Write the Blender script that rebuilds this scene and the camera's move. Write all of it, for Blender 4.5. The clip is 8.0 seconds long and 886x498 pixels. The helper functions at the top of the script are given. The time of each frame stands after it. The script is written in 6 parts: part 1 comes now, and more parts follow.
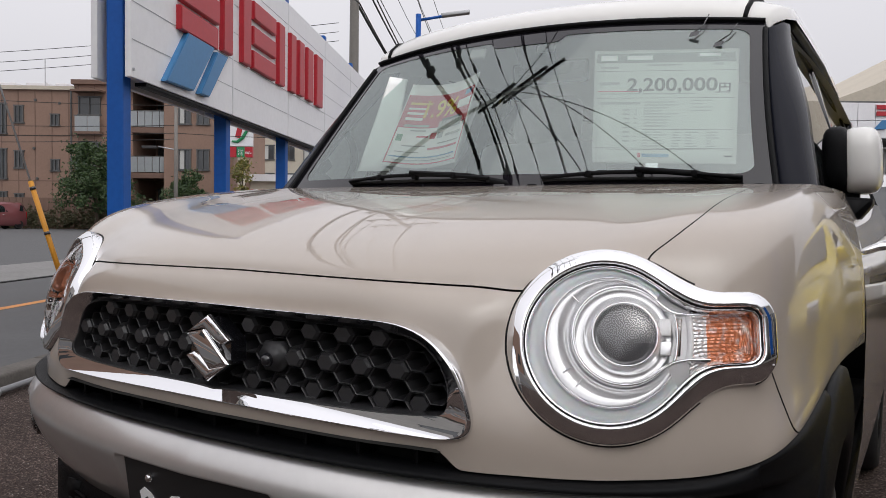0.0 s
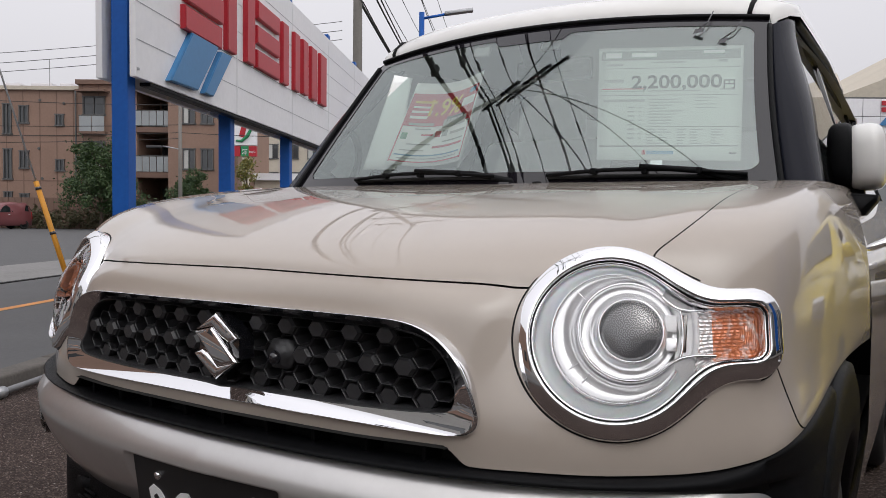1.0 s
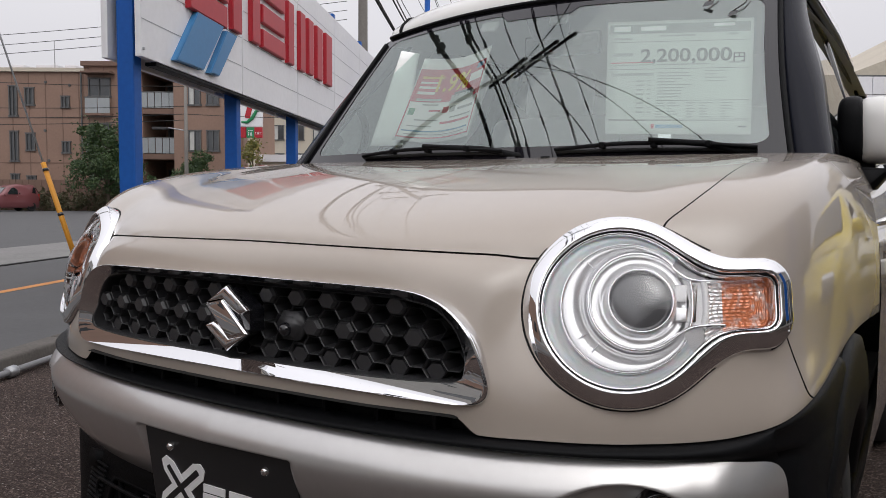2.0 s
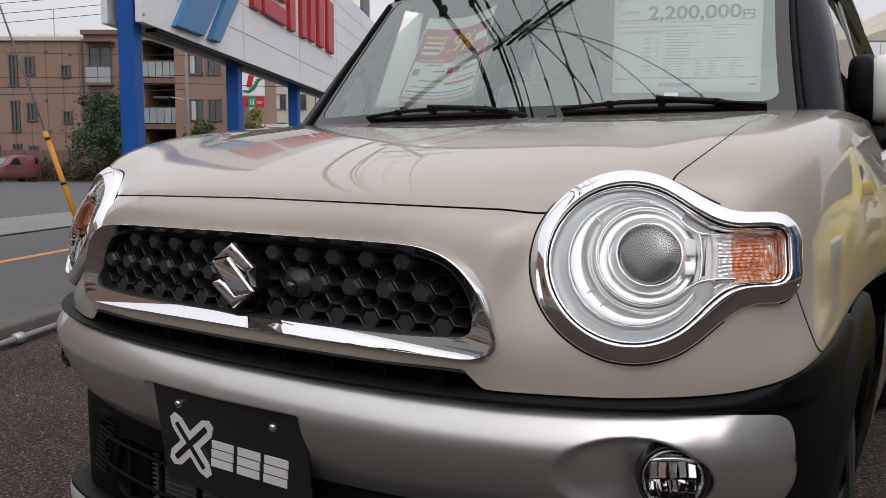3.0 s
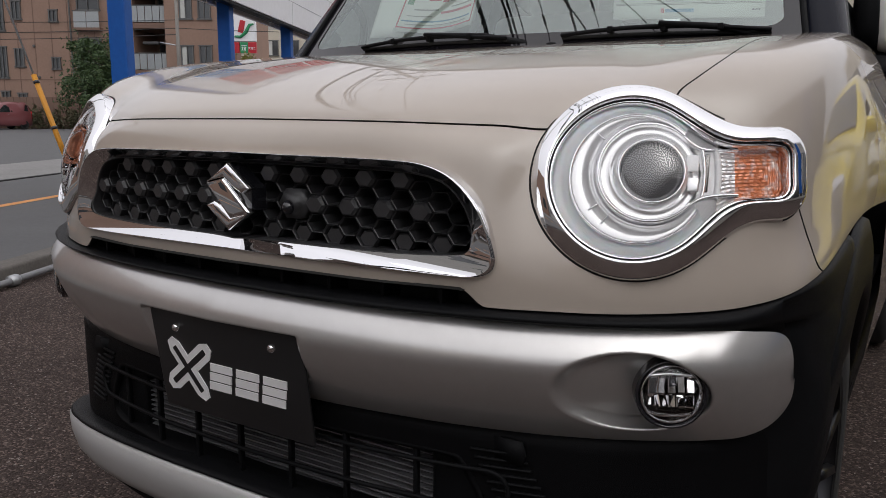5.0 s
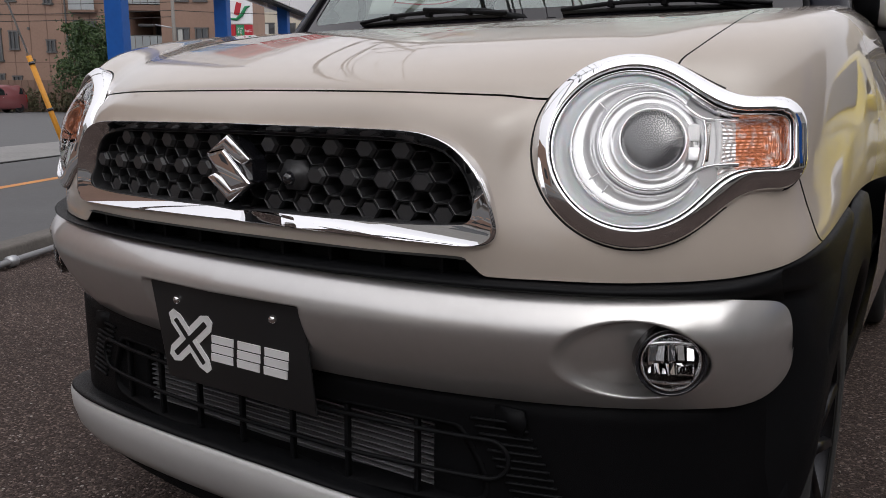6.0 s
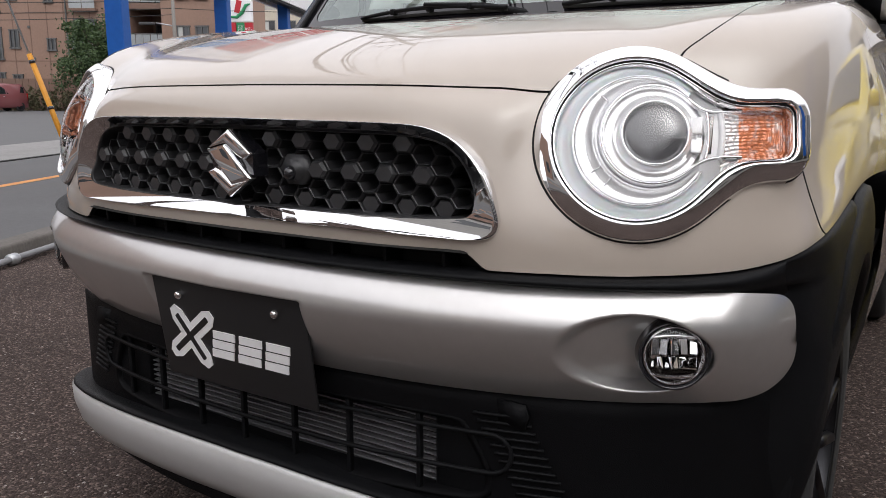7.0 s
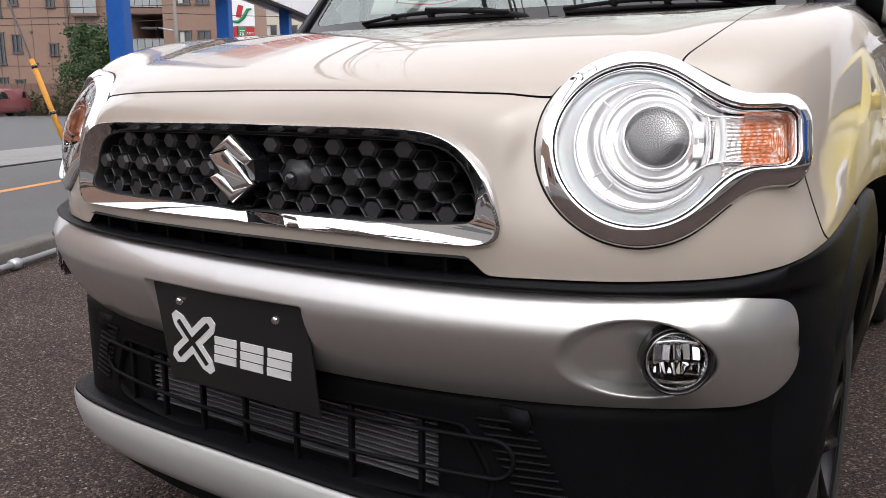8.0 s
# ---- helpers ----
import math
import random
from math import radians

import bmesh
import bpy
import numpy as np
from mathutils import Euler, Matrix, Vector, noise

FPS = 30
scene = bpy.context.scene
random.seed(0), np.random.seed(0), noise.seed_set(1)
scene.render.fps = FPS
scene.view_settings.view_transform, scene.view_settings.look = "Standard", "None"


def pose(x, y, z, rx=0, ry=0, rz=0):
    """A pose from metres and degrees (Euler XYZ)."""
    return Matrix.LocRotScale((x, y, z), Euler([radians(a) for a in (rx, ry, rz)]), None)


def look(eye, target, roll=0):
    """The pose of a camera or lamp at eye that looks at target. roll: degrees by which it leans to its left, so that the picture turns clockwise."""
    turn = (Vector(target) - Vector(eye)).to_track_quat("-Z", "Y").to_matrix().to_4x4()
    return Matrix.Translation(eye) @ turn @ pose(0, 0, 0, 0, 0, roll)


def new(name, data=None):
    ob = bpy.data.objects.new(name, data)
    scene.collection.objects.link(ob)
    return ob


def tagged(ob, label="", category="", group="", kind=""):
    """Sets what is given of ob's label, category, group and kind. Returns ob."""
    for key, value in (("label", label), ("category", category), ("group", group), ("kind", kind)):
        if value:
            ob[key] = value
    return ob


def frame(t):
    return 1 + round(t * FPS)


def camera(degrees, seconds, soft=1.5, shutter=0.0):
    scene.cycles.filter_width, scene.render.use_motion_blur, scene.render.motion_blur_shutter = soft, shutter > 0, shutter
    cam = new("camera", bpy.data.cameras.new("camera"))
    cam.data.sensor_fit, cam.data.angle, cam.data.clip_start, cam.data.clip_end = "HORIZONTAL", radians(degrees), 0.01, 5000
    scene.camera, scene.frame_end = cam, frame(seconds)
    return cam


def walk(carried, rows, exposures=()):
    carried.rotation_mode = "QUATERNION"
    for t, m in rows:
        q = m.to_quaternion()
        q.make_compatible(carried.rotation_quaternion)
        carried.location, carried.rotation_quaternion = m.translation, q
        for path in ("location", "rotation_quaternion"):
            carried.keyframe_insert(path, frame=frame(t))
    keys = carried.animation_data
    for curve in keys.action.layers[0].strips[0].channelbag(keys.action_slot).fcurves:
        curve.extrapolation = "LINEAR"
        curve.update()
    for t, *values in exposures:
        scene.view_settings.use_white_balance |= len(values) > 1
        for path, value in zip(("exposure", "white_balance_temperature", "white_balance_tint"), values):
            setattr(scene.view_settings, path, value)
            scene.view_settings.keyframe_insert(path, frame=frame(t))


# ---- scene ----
cam = camera(59.36, 8.0, 0.45)
PATH = [
    (0.0, 0.9201, -0.7616, 1.0508, 31.687, -2.271, -0.843),
    (0.5, 0.9198, -0.7648, 1.0506, 31.803, -2.185, -0.732),
    (1.0, 0.9208, -0.7682, 1.0502, 31.985, -2.405, -0.595),
    (2.5, 0.9144, -0.7726, 1.0259, 32.627, -4.841, -0.280),
    (3.0, 0.9104, -0.7699, 1.0158, 32.650, -6.030, -0.237),
    (3.5, 0.9091, -0.7671, 1.0040, 32.642, -7.112, -0.251),
    (4.0, 0.9073, -0.7657, 0.9926, 32.570, -8.112, -0.288),
    (4.5, 0.9036, -0.7634, 0.9821, 32.442, -8.945, -0.265),
    (6.0, 0.9008, -0.7731, 0.9541, 32.099, -10.926, -0.310),
    (6.5, 0.8992, -0.7720, 0.9481, 32.083, -11.070, -0.215),
    (7.0, 0.8985, -0.7711, 0.9487, 32.146, -11.110, -0.134),
    (7.5, 0.8971, -0.7712, 0.9506, 32.157, -10.972, -0.038),
    (8.0, 0.8977, -0.7696, 0.9509, 32.248, -10.839, 0.008),
]
walk(cam, [(t, pose(x, y, z, 90 + pitch, roll, yaw)) for t, x, y, z, yaw, pitch, roll in PATH],
     exposures=[(0.0, 0.0), (3.0, 0.02), (4.0, -0.06), (4.7, -0.14), (6.0, 0.04), (6.6, 0.25), (7.2, 0.56), (8.0, 0.73)])

# ---- sky and light ----
world = bpy.data.worlds.new("overcast")
scene.world = world
world.use_nodes = True
wn, wl = world.node_tree.nodes, world.node_tree.links
wn.clear()
sky = wn.new("ShaderNodeTexSky")
sky.sky_type, sky.sun_disc = "NISHITA", False
sky.sun_elevation, sky.sun_rotation = radians(48), radians(119)
sky.dust_density, sky.air_density = 6.0, 1.6
pale = wn.new("ShaderNodeHueSaturation")
pale.inputs["Saturation"].default_value = 0.10
veil = wn.new("ShaderNodeMix")
veil.data_type = "RGBA"
veil.inputs["Factor"].default_value = 0.72
veil.inputs["B"].default_value = (6.72, 6.60, 7.05, 1)
back = wn.new("ShaderNodeBackground")
back.inputs["Strength"].default_value = 0.115
wout = wn.new("ShaderNodeOutputWorld")
wl.new(sky.outputs["Color"], pale.inputs["Color"])
wl.new(pale.outputs["Color"], veil.inputs["A"])
# an overcast sky is brighter overhead than at the horizon
where, height, rise, lift = (wn.new("ShaderNode" + x) for x in ("TexCoord", "SeparateXYZ", "MapRange", "VectorMath"))
rise.inputs["From Max"].default_value, rise.inputs["To Min"].default_value, rise.inputs["To Max"].default_value = 0.9, 0.95, 1.75
lift.operation = "SCALE"
wl.new(where.outputs["Generated"], height.inputs["Vector"])
wl.new(height.outputs["Z"], rise.inputs["Value"])
wl.new(rise.outputs["Result"], lift.inputs["Scale"])
wl.new(veil.outputs["Result"], lift.inputs[0])
wl.new(lift.outputs["Vector"], back.inputs["Color"])
wl.new(back.outputs["Background"], wout.inputs["Surface"])
sun = new("sun", bpy.data.lights.new("sun", "SUN"))
sun.data.energy, sun.data.angle, sun.data.color = 0.30, radians(70), (1.0, 0.97, 0.93)
sun.matrix_basis = look((1.2, -4.0, 8.0), (0, 0, 0))


# ---- materials ----
def material(name, colour, rough=0.5, metal=0.0, coat=0.0, vary=0.08, scale=8.0, bump=0.0, bump_scale=200.0, coat_rough=0.03, **more):
    """A surface with colour variation at two scales and fine relief."""
    m = bpy.data.materials.new(name)
    m.use_nodes = True
    n, k = m.node_tree.nodes, m.node_tree.links
    b = n["Principled BSDF"]
    b.inputs["Roughness"].default_value, b.inputs["Metallic"].default_value = rough, metal
    b.inputs["Coat Weight"].default_value, b.inputs["Coat Roughness"].default_value = coat, coat_rough
    for key, value in more.items():
        b.inputs[key.replace("_", " ")].default_value = value
    if vary == 0 and bump == 0:
        b.inputs["Base Color"].default_value = (*colour, 1)
        return m
    at = n.new("ShaderNodeTexCoord")
    big, fine = n.new("ShaderNodeTexNoise"), n.new("ShaderNodeTexNoise")
    big.inputs["Scale"].default_value, fine.inputs["Scale"].default_value = scale, scale * 13
    big.inputs["Detail"].default_value, fine.inputs["Detail"].default_value = 4, 3
    both = n.new("ShaderNodeMath")
    both.operation = "ADD"
    ramp = n.new("ShaderNodeMapRange")
    ramp.inputs["From Min"].default_value, ramp.inputs["From Max"].default_value = 0.6, 1.4
    ramp.inputs["To Min"].default_value, ramp.inputs["To Max"].default_value = 1 - vary, 1 + vary
    tint = n.new("ShaderNodeVectorMath")
    tint.operation = "SCALE"
    tint.inputs[0].default_value = colour
    k.new(at.outputs["Object"], big.inputs["Vector"])
    k.new(at.outputs["Object"], fine.inputs["Vector"])
    k.new(big.outputs["Fac"], both.inputs[0])
    k.new(fine.outputs["Fac"], both.inputs[1])
    k.new(both.outputs["Value"], ramp.inputs["Value"])
    k.new(ramp.outputs["Result"], tint.inputs["Scale"])
    k.new(tint.outputs["Vector"], b.inputs["Base Color"])
    if bump:
        grain, up = n.new("ShaderNodeTexNoise"), n.new("ShaderNodeBump")
        grain.inputs["Scale"].default_value, up.inputs["Strength"].default_value, up.inputs["Distance"].default_value = bump_scale, bump, 0.002
        k.new(at.outputs["Object"], grain.inputs["Vector"])
        k.new(grain.outputs["Fac"], up.inputs["Height"])
        k.new(up.outputs["Normal"], b.inputs["Normal"])
    return m


def glass(name, colour=(1, 1, 1), rough=0.0, ior=1.45, clear=0.9, shade=(1, 1, 1)):
    """Thin glass: clear from the front, mirror-like at a slant."""
    m = bpy.data.materials.new(name)
    m.use_nodes = True
    n, k = m.node_tree.nodes, m.node_tree.links
    n.clear()
    out, mix, see, shine, fres = (n.new("ShaderNode" + x) for x in ("OutputMaterial", "MixShader", "BsdfTransparent", "BsdfGlossy", "Fresnel"))
    see.inputs["Color"].default_value = (*(c * clear for c in colour), 1)
    shine.inputs["Roughness"].default_value = rough
    shine.inputs["Color"].default_value = (*shade, 1)
    fres.inputs["IOR"].default_value = ior
    k.new(fres.outputs["Fac"], mix.inputs["Fac"])
    k.new(see.outputs["BSDF"], mix.inputs[1])
    k.new(shine.outputs["BSDF"], mix.inputs[2])
    k.new(mix.outputs["Shader"], out.inputs["Surface"])
    return m


BEIGE = material("beige_paint", (0.405, 0.350, 0.299), 0.45, 0.0, 1.0, 0.015, 3.0, coat_rough=0.008)
WHITE_PAINT = material("white_paint", (0.78, 0.77, 0.74), 0.4, 0.0, 1.0, 0.015, 3.0)
SILVER = material("silver_paint", (0.565, 0.552, 0.54), 0.31, 0.75, 1.0, 0.04, 60.0, coat_rough=0.02)
CHROME = material("chrome", (0.88, 0.88, 0.89), 0.015, 1.0, 0.0, 0.01, 5.0)
SMOKED = material("smoked_chrome", (0.20, 0.19, 0.18), 0.12, 1.0, 0.0, 0.03, 5.0)
BLACK = material("black_plastic", (0.0062, 0.0064, 0.0072), 0.46, 0.0, 0.0, 0.15, 20.0, 0.25, 900.0, Specular_IOR_Level=0.09)
# black plastic again, darkened to paint in the shade under the bumper
BLACK_SHADED = material("shaded_lower_plastic", (0.0044, 0.0044, 0.0050), 0.52, 0.0, 0.0, 0.15, 20.0, 0.25, 900.0, Specular_IOR_Level=0.06)
GLOSS = material("gloss_black", (0.012, 0.012, 0.015), 0.12, 0.0, 0.6, 0.05, 6.0)
# near-black that puts the deep shade of gaps and hollows into the colour
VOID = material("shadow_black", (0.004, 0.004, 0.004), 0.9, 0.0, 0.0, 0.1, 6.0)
RUBBER = material("tyre_rubber", (0.018, 0.018, 0.018), 0.75, 0.0, 0.0, 0.2, 20.0, 0.3, 300.0)
ALLOY = material("alloy", (0.035, 0.035, 0.038), 0.40, 1.0, 0.0, 0.04, 10.0)
PANE = glass("window_glass", (0.92, 1.0, 0.96), 0.0, 2.6, 1.0, (0.91, 1.0, 0.97))
PILLAR_BLACK = material("pillar_black", (0.010, 0.011, 0.017), 0.22, 0.0, 0.0, 0.05, 6.0, Specular_IOR_Level=0.10)
SIDE_PANE = glass("side_glass", (0.55, 0.58, 0.58), 0.0, 1.6, 0.5)
LENS = glass("lamp_lens", (1, 1, 1), 0.0, 1.5, 1.0)
PLATE_BLACK = material("plate_black", (0.013, 0.013, 0.014), 0.42, 0.0, 0.0, 0.1, 10.0)
PLATE_WHITE = material("plate_white", (0.80, 0.80, 0.80), 0.5, 0.0, 0.0, 0.02, 10.0)
BLUE = material("blue_paint", (0.008, 0.088, 0.36), 0.5, 0.0, 0.0, 0.12, 2.0, 0.1, 60.0, Specular_IOR_Level=0.3)
RED = material("red_sign_paint", (0.42, 0.012, 0.024), 0.45, 0.0, 0.0, 0.08, 2.0)
SKYBLUE = material("light_blue_sign_paint", (0.045, 0.19, 0.40), 0.45, 0.0, 0.0, 0.08, 2.0)
SIGN_WHITE = material("sign_white", (0.76, 0.76, 0.78), 0.45, 0.0, 0.1, 0.05, 1.2)
YELLOW = material("yellow_sleeve", (0.62, 0.27, 0.02), 0.5, 0.0, 0.0, 0.1, 4.0)
BRICK = material("tan_tile", (0.25, 0.158, 0.118), 0.7, 0.0, 0.0, 0.1, 0.6)
STEEL = material("galvanised_steel", (0.42, 0.43, 0.44), 0.45, 0.8, 0.0, 0.12, 6.0)
CONCRETE = material("concrete", (0.34, 0.33, 0.31), 0.85, 0.0, 0.0, 0.15, 3.0, 0.4, 60.0)


# ---- mesh helpers ----
def part(name, bm, mat, parent=None, label="", smooth=True):
    """Links a bmesh as one mesh object under a thing or a part."""
    me = bpy.data.meshes.new(name)
    bmesh.ops.recalc_face_normals(bm, faces=bm.faces)
    bm.to_mesh(me)
    bm.free()
    for p in me.polygons:
        p.use_smooth = smooth
    me.materials.append(mat)
    ob = new(name, me)
    ob.parent = parent
    return tagged(ob, label)


def sharp(ob, degrees=35):
    """Keeps edges steeper than that angle crisp."""
    ob.data.set_sharp_from_angle(angle=radians(degrees))
    return ob


def thing(name, label, category, m=None, group="", kind=""):
    ob = new(name)
    ob.empty_display_size = 0.1
    if m is not None:
        ob.matrix_basis = m
    return tagged(ob, label, category, group, kind)


def spline(keys, t):
    """A smooth curve through the keys, at t between 0 and the number of keys less one."""
    keys = np.asarray(keys, float)
    t = np.clip(np.asarray(t, float), 0, len(keys) - 1)
    i = np.minimum(t.astype(int), len(keys) - 2)
    f = (t - i).reshape(t.shape + (1,) * (keys.ndim - 1))
    p0, p1, p2, p3 = keys[np.maximum(i - 1, 0)], keys[i], keys[i + 1], keys[np.minimum(i + 2, len(keys) - 1)]
    m1, m2 = (p2 - p0) / 2, (p3 - p1) / 2
    return (2 * f**3 - 3 * f**2 + 1) * p1 + (f**3 - 2 * f**2 + f) * m1 + (3 * f**2 - 2 * f**3) * p2 + (f**3 - f**2) * m2


def along(keys, x):
    """The value at x of a smooth curve through pairs (x, value)."""
    k = np.asarray(keys, float)
    x = np.clip(np.asarray(x, float), k[0, 0], k[-1, 0])
    step, slope = np.diff(k[:, 0]), np.diff(k[:, 1]) / np.diff(k[:, 0])
    m = np.concatenate([[slope[0]], (slope[:-1] * step[1:] + slope[1:] * step[:-1]) / (step[1:] + step[:-1]), [slope[-1]]])
    i = np.clip(np.searchsorted(k[:, 0], x, "right") - 1, 0, len(k) - 2)
    h = step[i]
    f = (x - k[i, 0]) / h
    return (2 * f**3 - 3 * f**2 + 1) * k[i, 1] + (f**3 - 2 * f**2 + f) * h * m[i] + (3 * f**2 - 2 * f**3) * k[i + 1, 1] + (f**3 - f**2) * h * m[i + 1]


def sheet(points, closed=False, keep=None):
    """A bmesh skin over a grid of points; keep: which corner points stay."""
    points = np.asarray(points, float)
    rows, cols = points.shape[:2]
    bm = bmesh.new()
    vs = [[bm.verts.new(points[i, j]) for j in range(cols)] for i in range(rows)]
    for i in range(rows - 1):
        for j in range(cols if closed else cols - 1):
            q = [(i, j), (i, (j + 1) % cols), (i + 1, (j + 1) % cols), (i + 1, j)]
            if keep is None or all(keep[a][b] for a, b in q):
                bm.faces.new([vs[a][b] for a, b in q])
    for v in [v for v in bm.verts if not v.link_faces]:
        bm.verts.remove(v)
    return bm


def box(size, at=(0, 0, 0), bevel=0.0, turn=None, bm=None, segments=2):
    """A bevelled box, added to bm."""
    own = bmesh.new()
    bmesh.ops.create_cube(own, size=1)
    bmesh.ops.scale(own, vec=size, verts=own.verts)
    if bevel:
        bmesh.ops.bevel(own, geom=own.edges[:], offset=bevel, segments=segments, affect="EDGES", profile=0.6)
    m = Matrix.Translation(at) @ (turn if turn is not None else Matrix())
    bmesh.ops.transform(own, matrix=m, verts=own.verts)
    if bm is None:
        return own
    return join(bm, own)


def join(bm, other):
    me = bpy.data.meshes.new("join")
    other.to_mesh(me)
    other.free()
    bm.from_mesh(me)
    bpy.data.meshes.remove(me)
    return bm


def tube(points, radius, sides=8, closed=False, bm=None):
    """A round bar along a line of points; radius: one number or one for each point."""
    pts = [Vector(p) for p in points]
    n = len(pts)
    radius = [radius] * n if isinstance(radius, (int, float)) else radius
    bm = bmesh.new() if bm is None else bm
    rings, side = [], None
    for i, p in enumerate(pts):
        a = pts[(i - 1) % n] if closed or i else p
        b = pts[(i + 1) % n] if closed or i < n - 1 else p
        d = (b - a).normalized()
        if side is None:
            side = d.orthogonal().normalized()
        side = (side - d * side.dot(d)).normalized()
        up = d.cross(side)
        rings.append([bm.verts.new(p + radius[i] * (math.cos(k * math.tau / sides) * side + math.sin(k * math.tau / sides) * up)) for k in range(sides)])
    for i in range(n if closed else n - 1):
        for k in range(sides):
            bm.faces.new((rings[i][k], rings[i][(k + 1) % sides], rings[(i + 1) % n][(k + 1) % sides], rings[(i + 1) % n][k]))
    if not closed:
        bm.faces.new(rings[0])
        bm.faces.new(rings[-1][::-1])
    return bm


def lathe(profile, m=None, sides=48, bm=None):
    """Turns pairs (radius, height) round the z axis."""
    pts = [[(r * math.cos(a), r * math.sin(a), h) for a in np.linspace(0, math.tau, sides, endpoint=False)] for r, h in profile]
    own = sheet(pts, closed=True)
    bmesh.ops.remove_doubles(own, verts=own.verts, dist=1e-6)
    if m is not None:
        bmesh.ops.transform(own, matrix=m, verts=own.verts)
    return own if bm is None else join(bm, own)


def prism(outline, depth, m=None, bevel=0.0, bm=None):
    """A slab with that outline (pairs in x, z), as thick as depth along y, front at y 0."""
    own = bmesh.new()
    a = [own.verts.new((x, 0, z)) for x, z in outline]
    b = [own.verts.new((x, depth, z)) for x, z in outline]
    front = own.faces.new(a)
    own.faces.new(b[::-1])
    for i in range(len(a)):
        own.faces.new((a[i], b[i], b[(i + 1) % len(a)], a[(i + 1) % len(a)]))
    if bevel:
        bmesh.ops.bevel(own, geom=list(front.edges), offset=bevel, segments=2, affect="EDGES")
    if m is not None:
        bmesh.ops.transform(own, matrix=m, verts=own.verts)
    return own if bm is None else join(bm, own)


def mirrored(bm):
    """A copy of a bmesh on the other side of x = 0."""
    two = bm.copy()
    bmesh.ops.scale(two, vec=(-1, 1, 1), verts=two.verts)
    return two


# ---- ground, road and kerb ----
ALONG, ACROSS = Vector((-0.457, 0.889, 0)), Vector((-0.889, -0.457, 0))   # along the road, and away from the lot


def ground_at(a, c, z=0.0):
    """A point c metres across and a metres along the road."""
    return ALONG * a + ACROSS * c + Vector((0, 0, z))



def gravelly(name, dark, light, scale, bump):
    """Coarse asphalt: stones of several greys in a dark binder, with worn patches."""
    m = bpy.data.materials.new(name)
    m.use_nodes = True
    n, k = m.node_tree.nodes, m.node_tree.links
    b = n["Principled BSDF"]
    b.inputs["Roughness"].default_value, b.inputs["Specular IOR Level"].default_value = 0.9, 0.15
    at, cells, worn, stone, patch, up = (n.new("ShaderNode" + x) for x in ("TexCoord", "TexVoronoi", "TexNoise", "ValToRGB", "Mix", "Bump"))
    cells.inputs["Scale"].default_value, worn.inputs["Scale"].default_value = scale, 1.3
    worn.inputs["Detail"].default_value = 6
    ramp = stone.color_ramp
    ramp.elements[0].color, ramp.elements[1].color = (*dark, 1), (*light, 1)
    ramp.elements[0].position, ramp.elements[1].position = 0.15, 1.0
    middle = ramp.elements.new(0.78)
    middle.color = (*(d * 0.72 + l * 0.28 for d, l in zip(dark, light)), 1)
    speck = ramp.elements.new(0.985)
    speck.color = (*light, 1)
    ramp.elements[len(ramp.elements) - 1].color = (0.42, 0.39, 0.36, 1)
    patch.data_type = "RGBA"
    patch.blend_type = "MULTIPLY"
    patch.inputs["Factor"].default_value = 0.5
    sep = n.new("ShaderNodeSeparateColor")
    k.new(at.outputs["Object"], cells.inputs["Vector"])
    k.new(at.outputs["Object"], worn.inputs["Vector"])
    k.new(cells.outputs["Color"], sep.inputs["Color"])
    k.new(sep.outputs["Red"], stone.inputs["Fac"])
    k.new(stone.outputs["Color"], patch.inputs["A"])
    k.new(worn.outputs["Fac"], patch.inputs["B"])
    k.new(patch.outputs["Result"], b.inputs["Base Color"])
    up.inputs["Strength"].default_value, up.inputs["Distance"].default_value = bump, 0.006
    k.new(cells.outputs["Distance"], up.inputs["Height"])
    up.invert = True
    k.new(up.outputs["Normal"], b.inputs["Normal"])
    return m


ASPHALT = gravelly("lot_asphalt", (0.044, 0.0315, 0.0275), (0.235, 0.178, 0.155), 165.0, 1.0)
ROAD = material("road_asphalt", (0.082, 0.082, 0.084), 0.85, 0.0, 0.0, 0.12, 1.5, 0.5, 160.0)
PAVING = material("pavement_concrete", (0.20, 0.195, 0.19), 0.9, 0.0, 0.0, 0.2, 1.0, 0.4, 80.0)
LINE_WHITE = material("line_white", (0.42, 0.42, 0.42), 0.8, 0.0, 0.0, 0.2, 5.0)
LINE_ORANGE = material("line_orange", (0.55, 0.24, 0.07), 0.8, 0.0, 0.0, 0.2, 5.0)


def strip(name, c0, c1, z, mat, label, a0=-60, a1=90, category="road"):
    bm = bmesh.new()
    bm.faces.new([bm.verts.new(ground_at(a, c, z)) for a, c in ((a0, c0), (a1, c0), (a1, c1), (a0, c1))])
    return tagged(part(name, bm, mat, None, label), "", category, "", "structure")


bm = bmesh.new()
bm.faces.new([bm.verts.new(p) for p in ((-900, -900, -0.012), (900, -900, -0.012), (900, 900, -0.012), (-900, 900, -0.012))])
tagged(part("ground", bm, PAVING), "wide grey ground reaching the horizon", "ground", "", "structure")
strip("lot", 2.42, -40, 0.0, ASPHALT, "dark coarse asphalt of the dealer's lot", category="ground")
strip("road", 2.62, 6.9, -0.004, ROAD, "grey asphalt road beyond the lot")
strip("orange_line", 4.89, 5.03, 0.0, LINE_ORANGE, "worn orange centre line on the road", category="road marking")
strip("pavement", 7.0, 9.3, 0.004, PAVING, "pale concrete pavement across the road", category="pavement")
strip("far_lot", 9.3, 60, 0.0, ROAD, "asphalt forecourt across the road", category="ground")
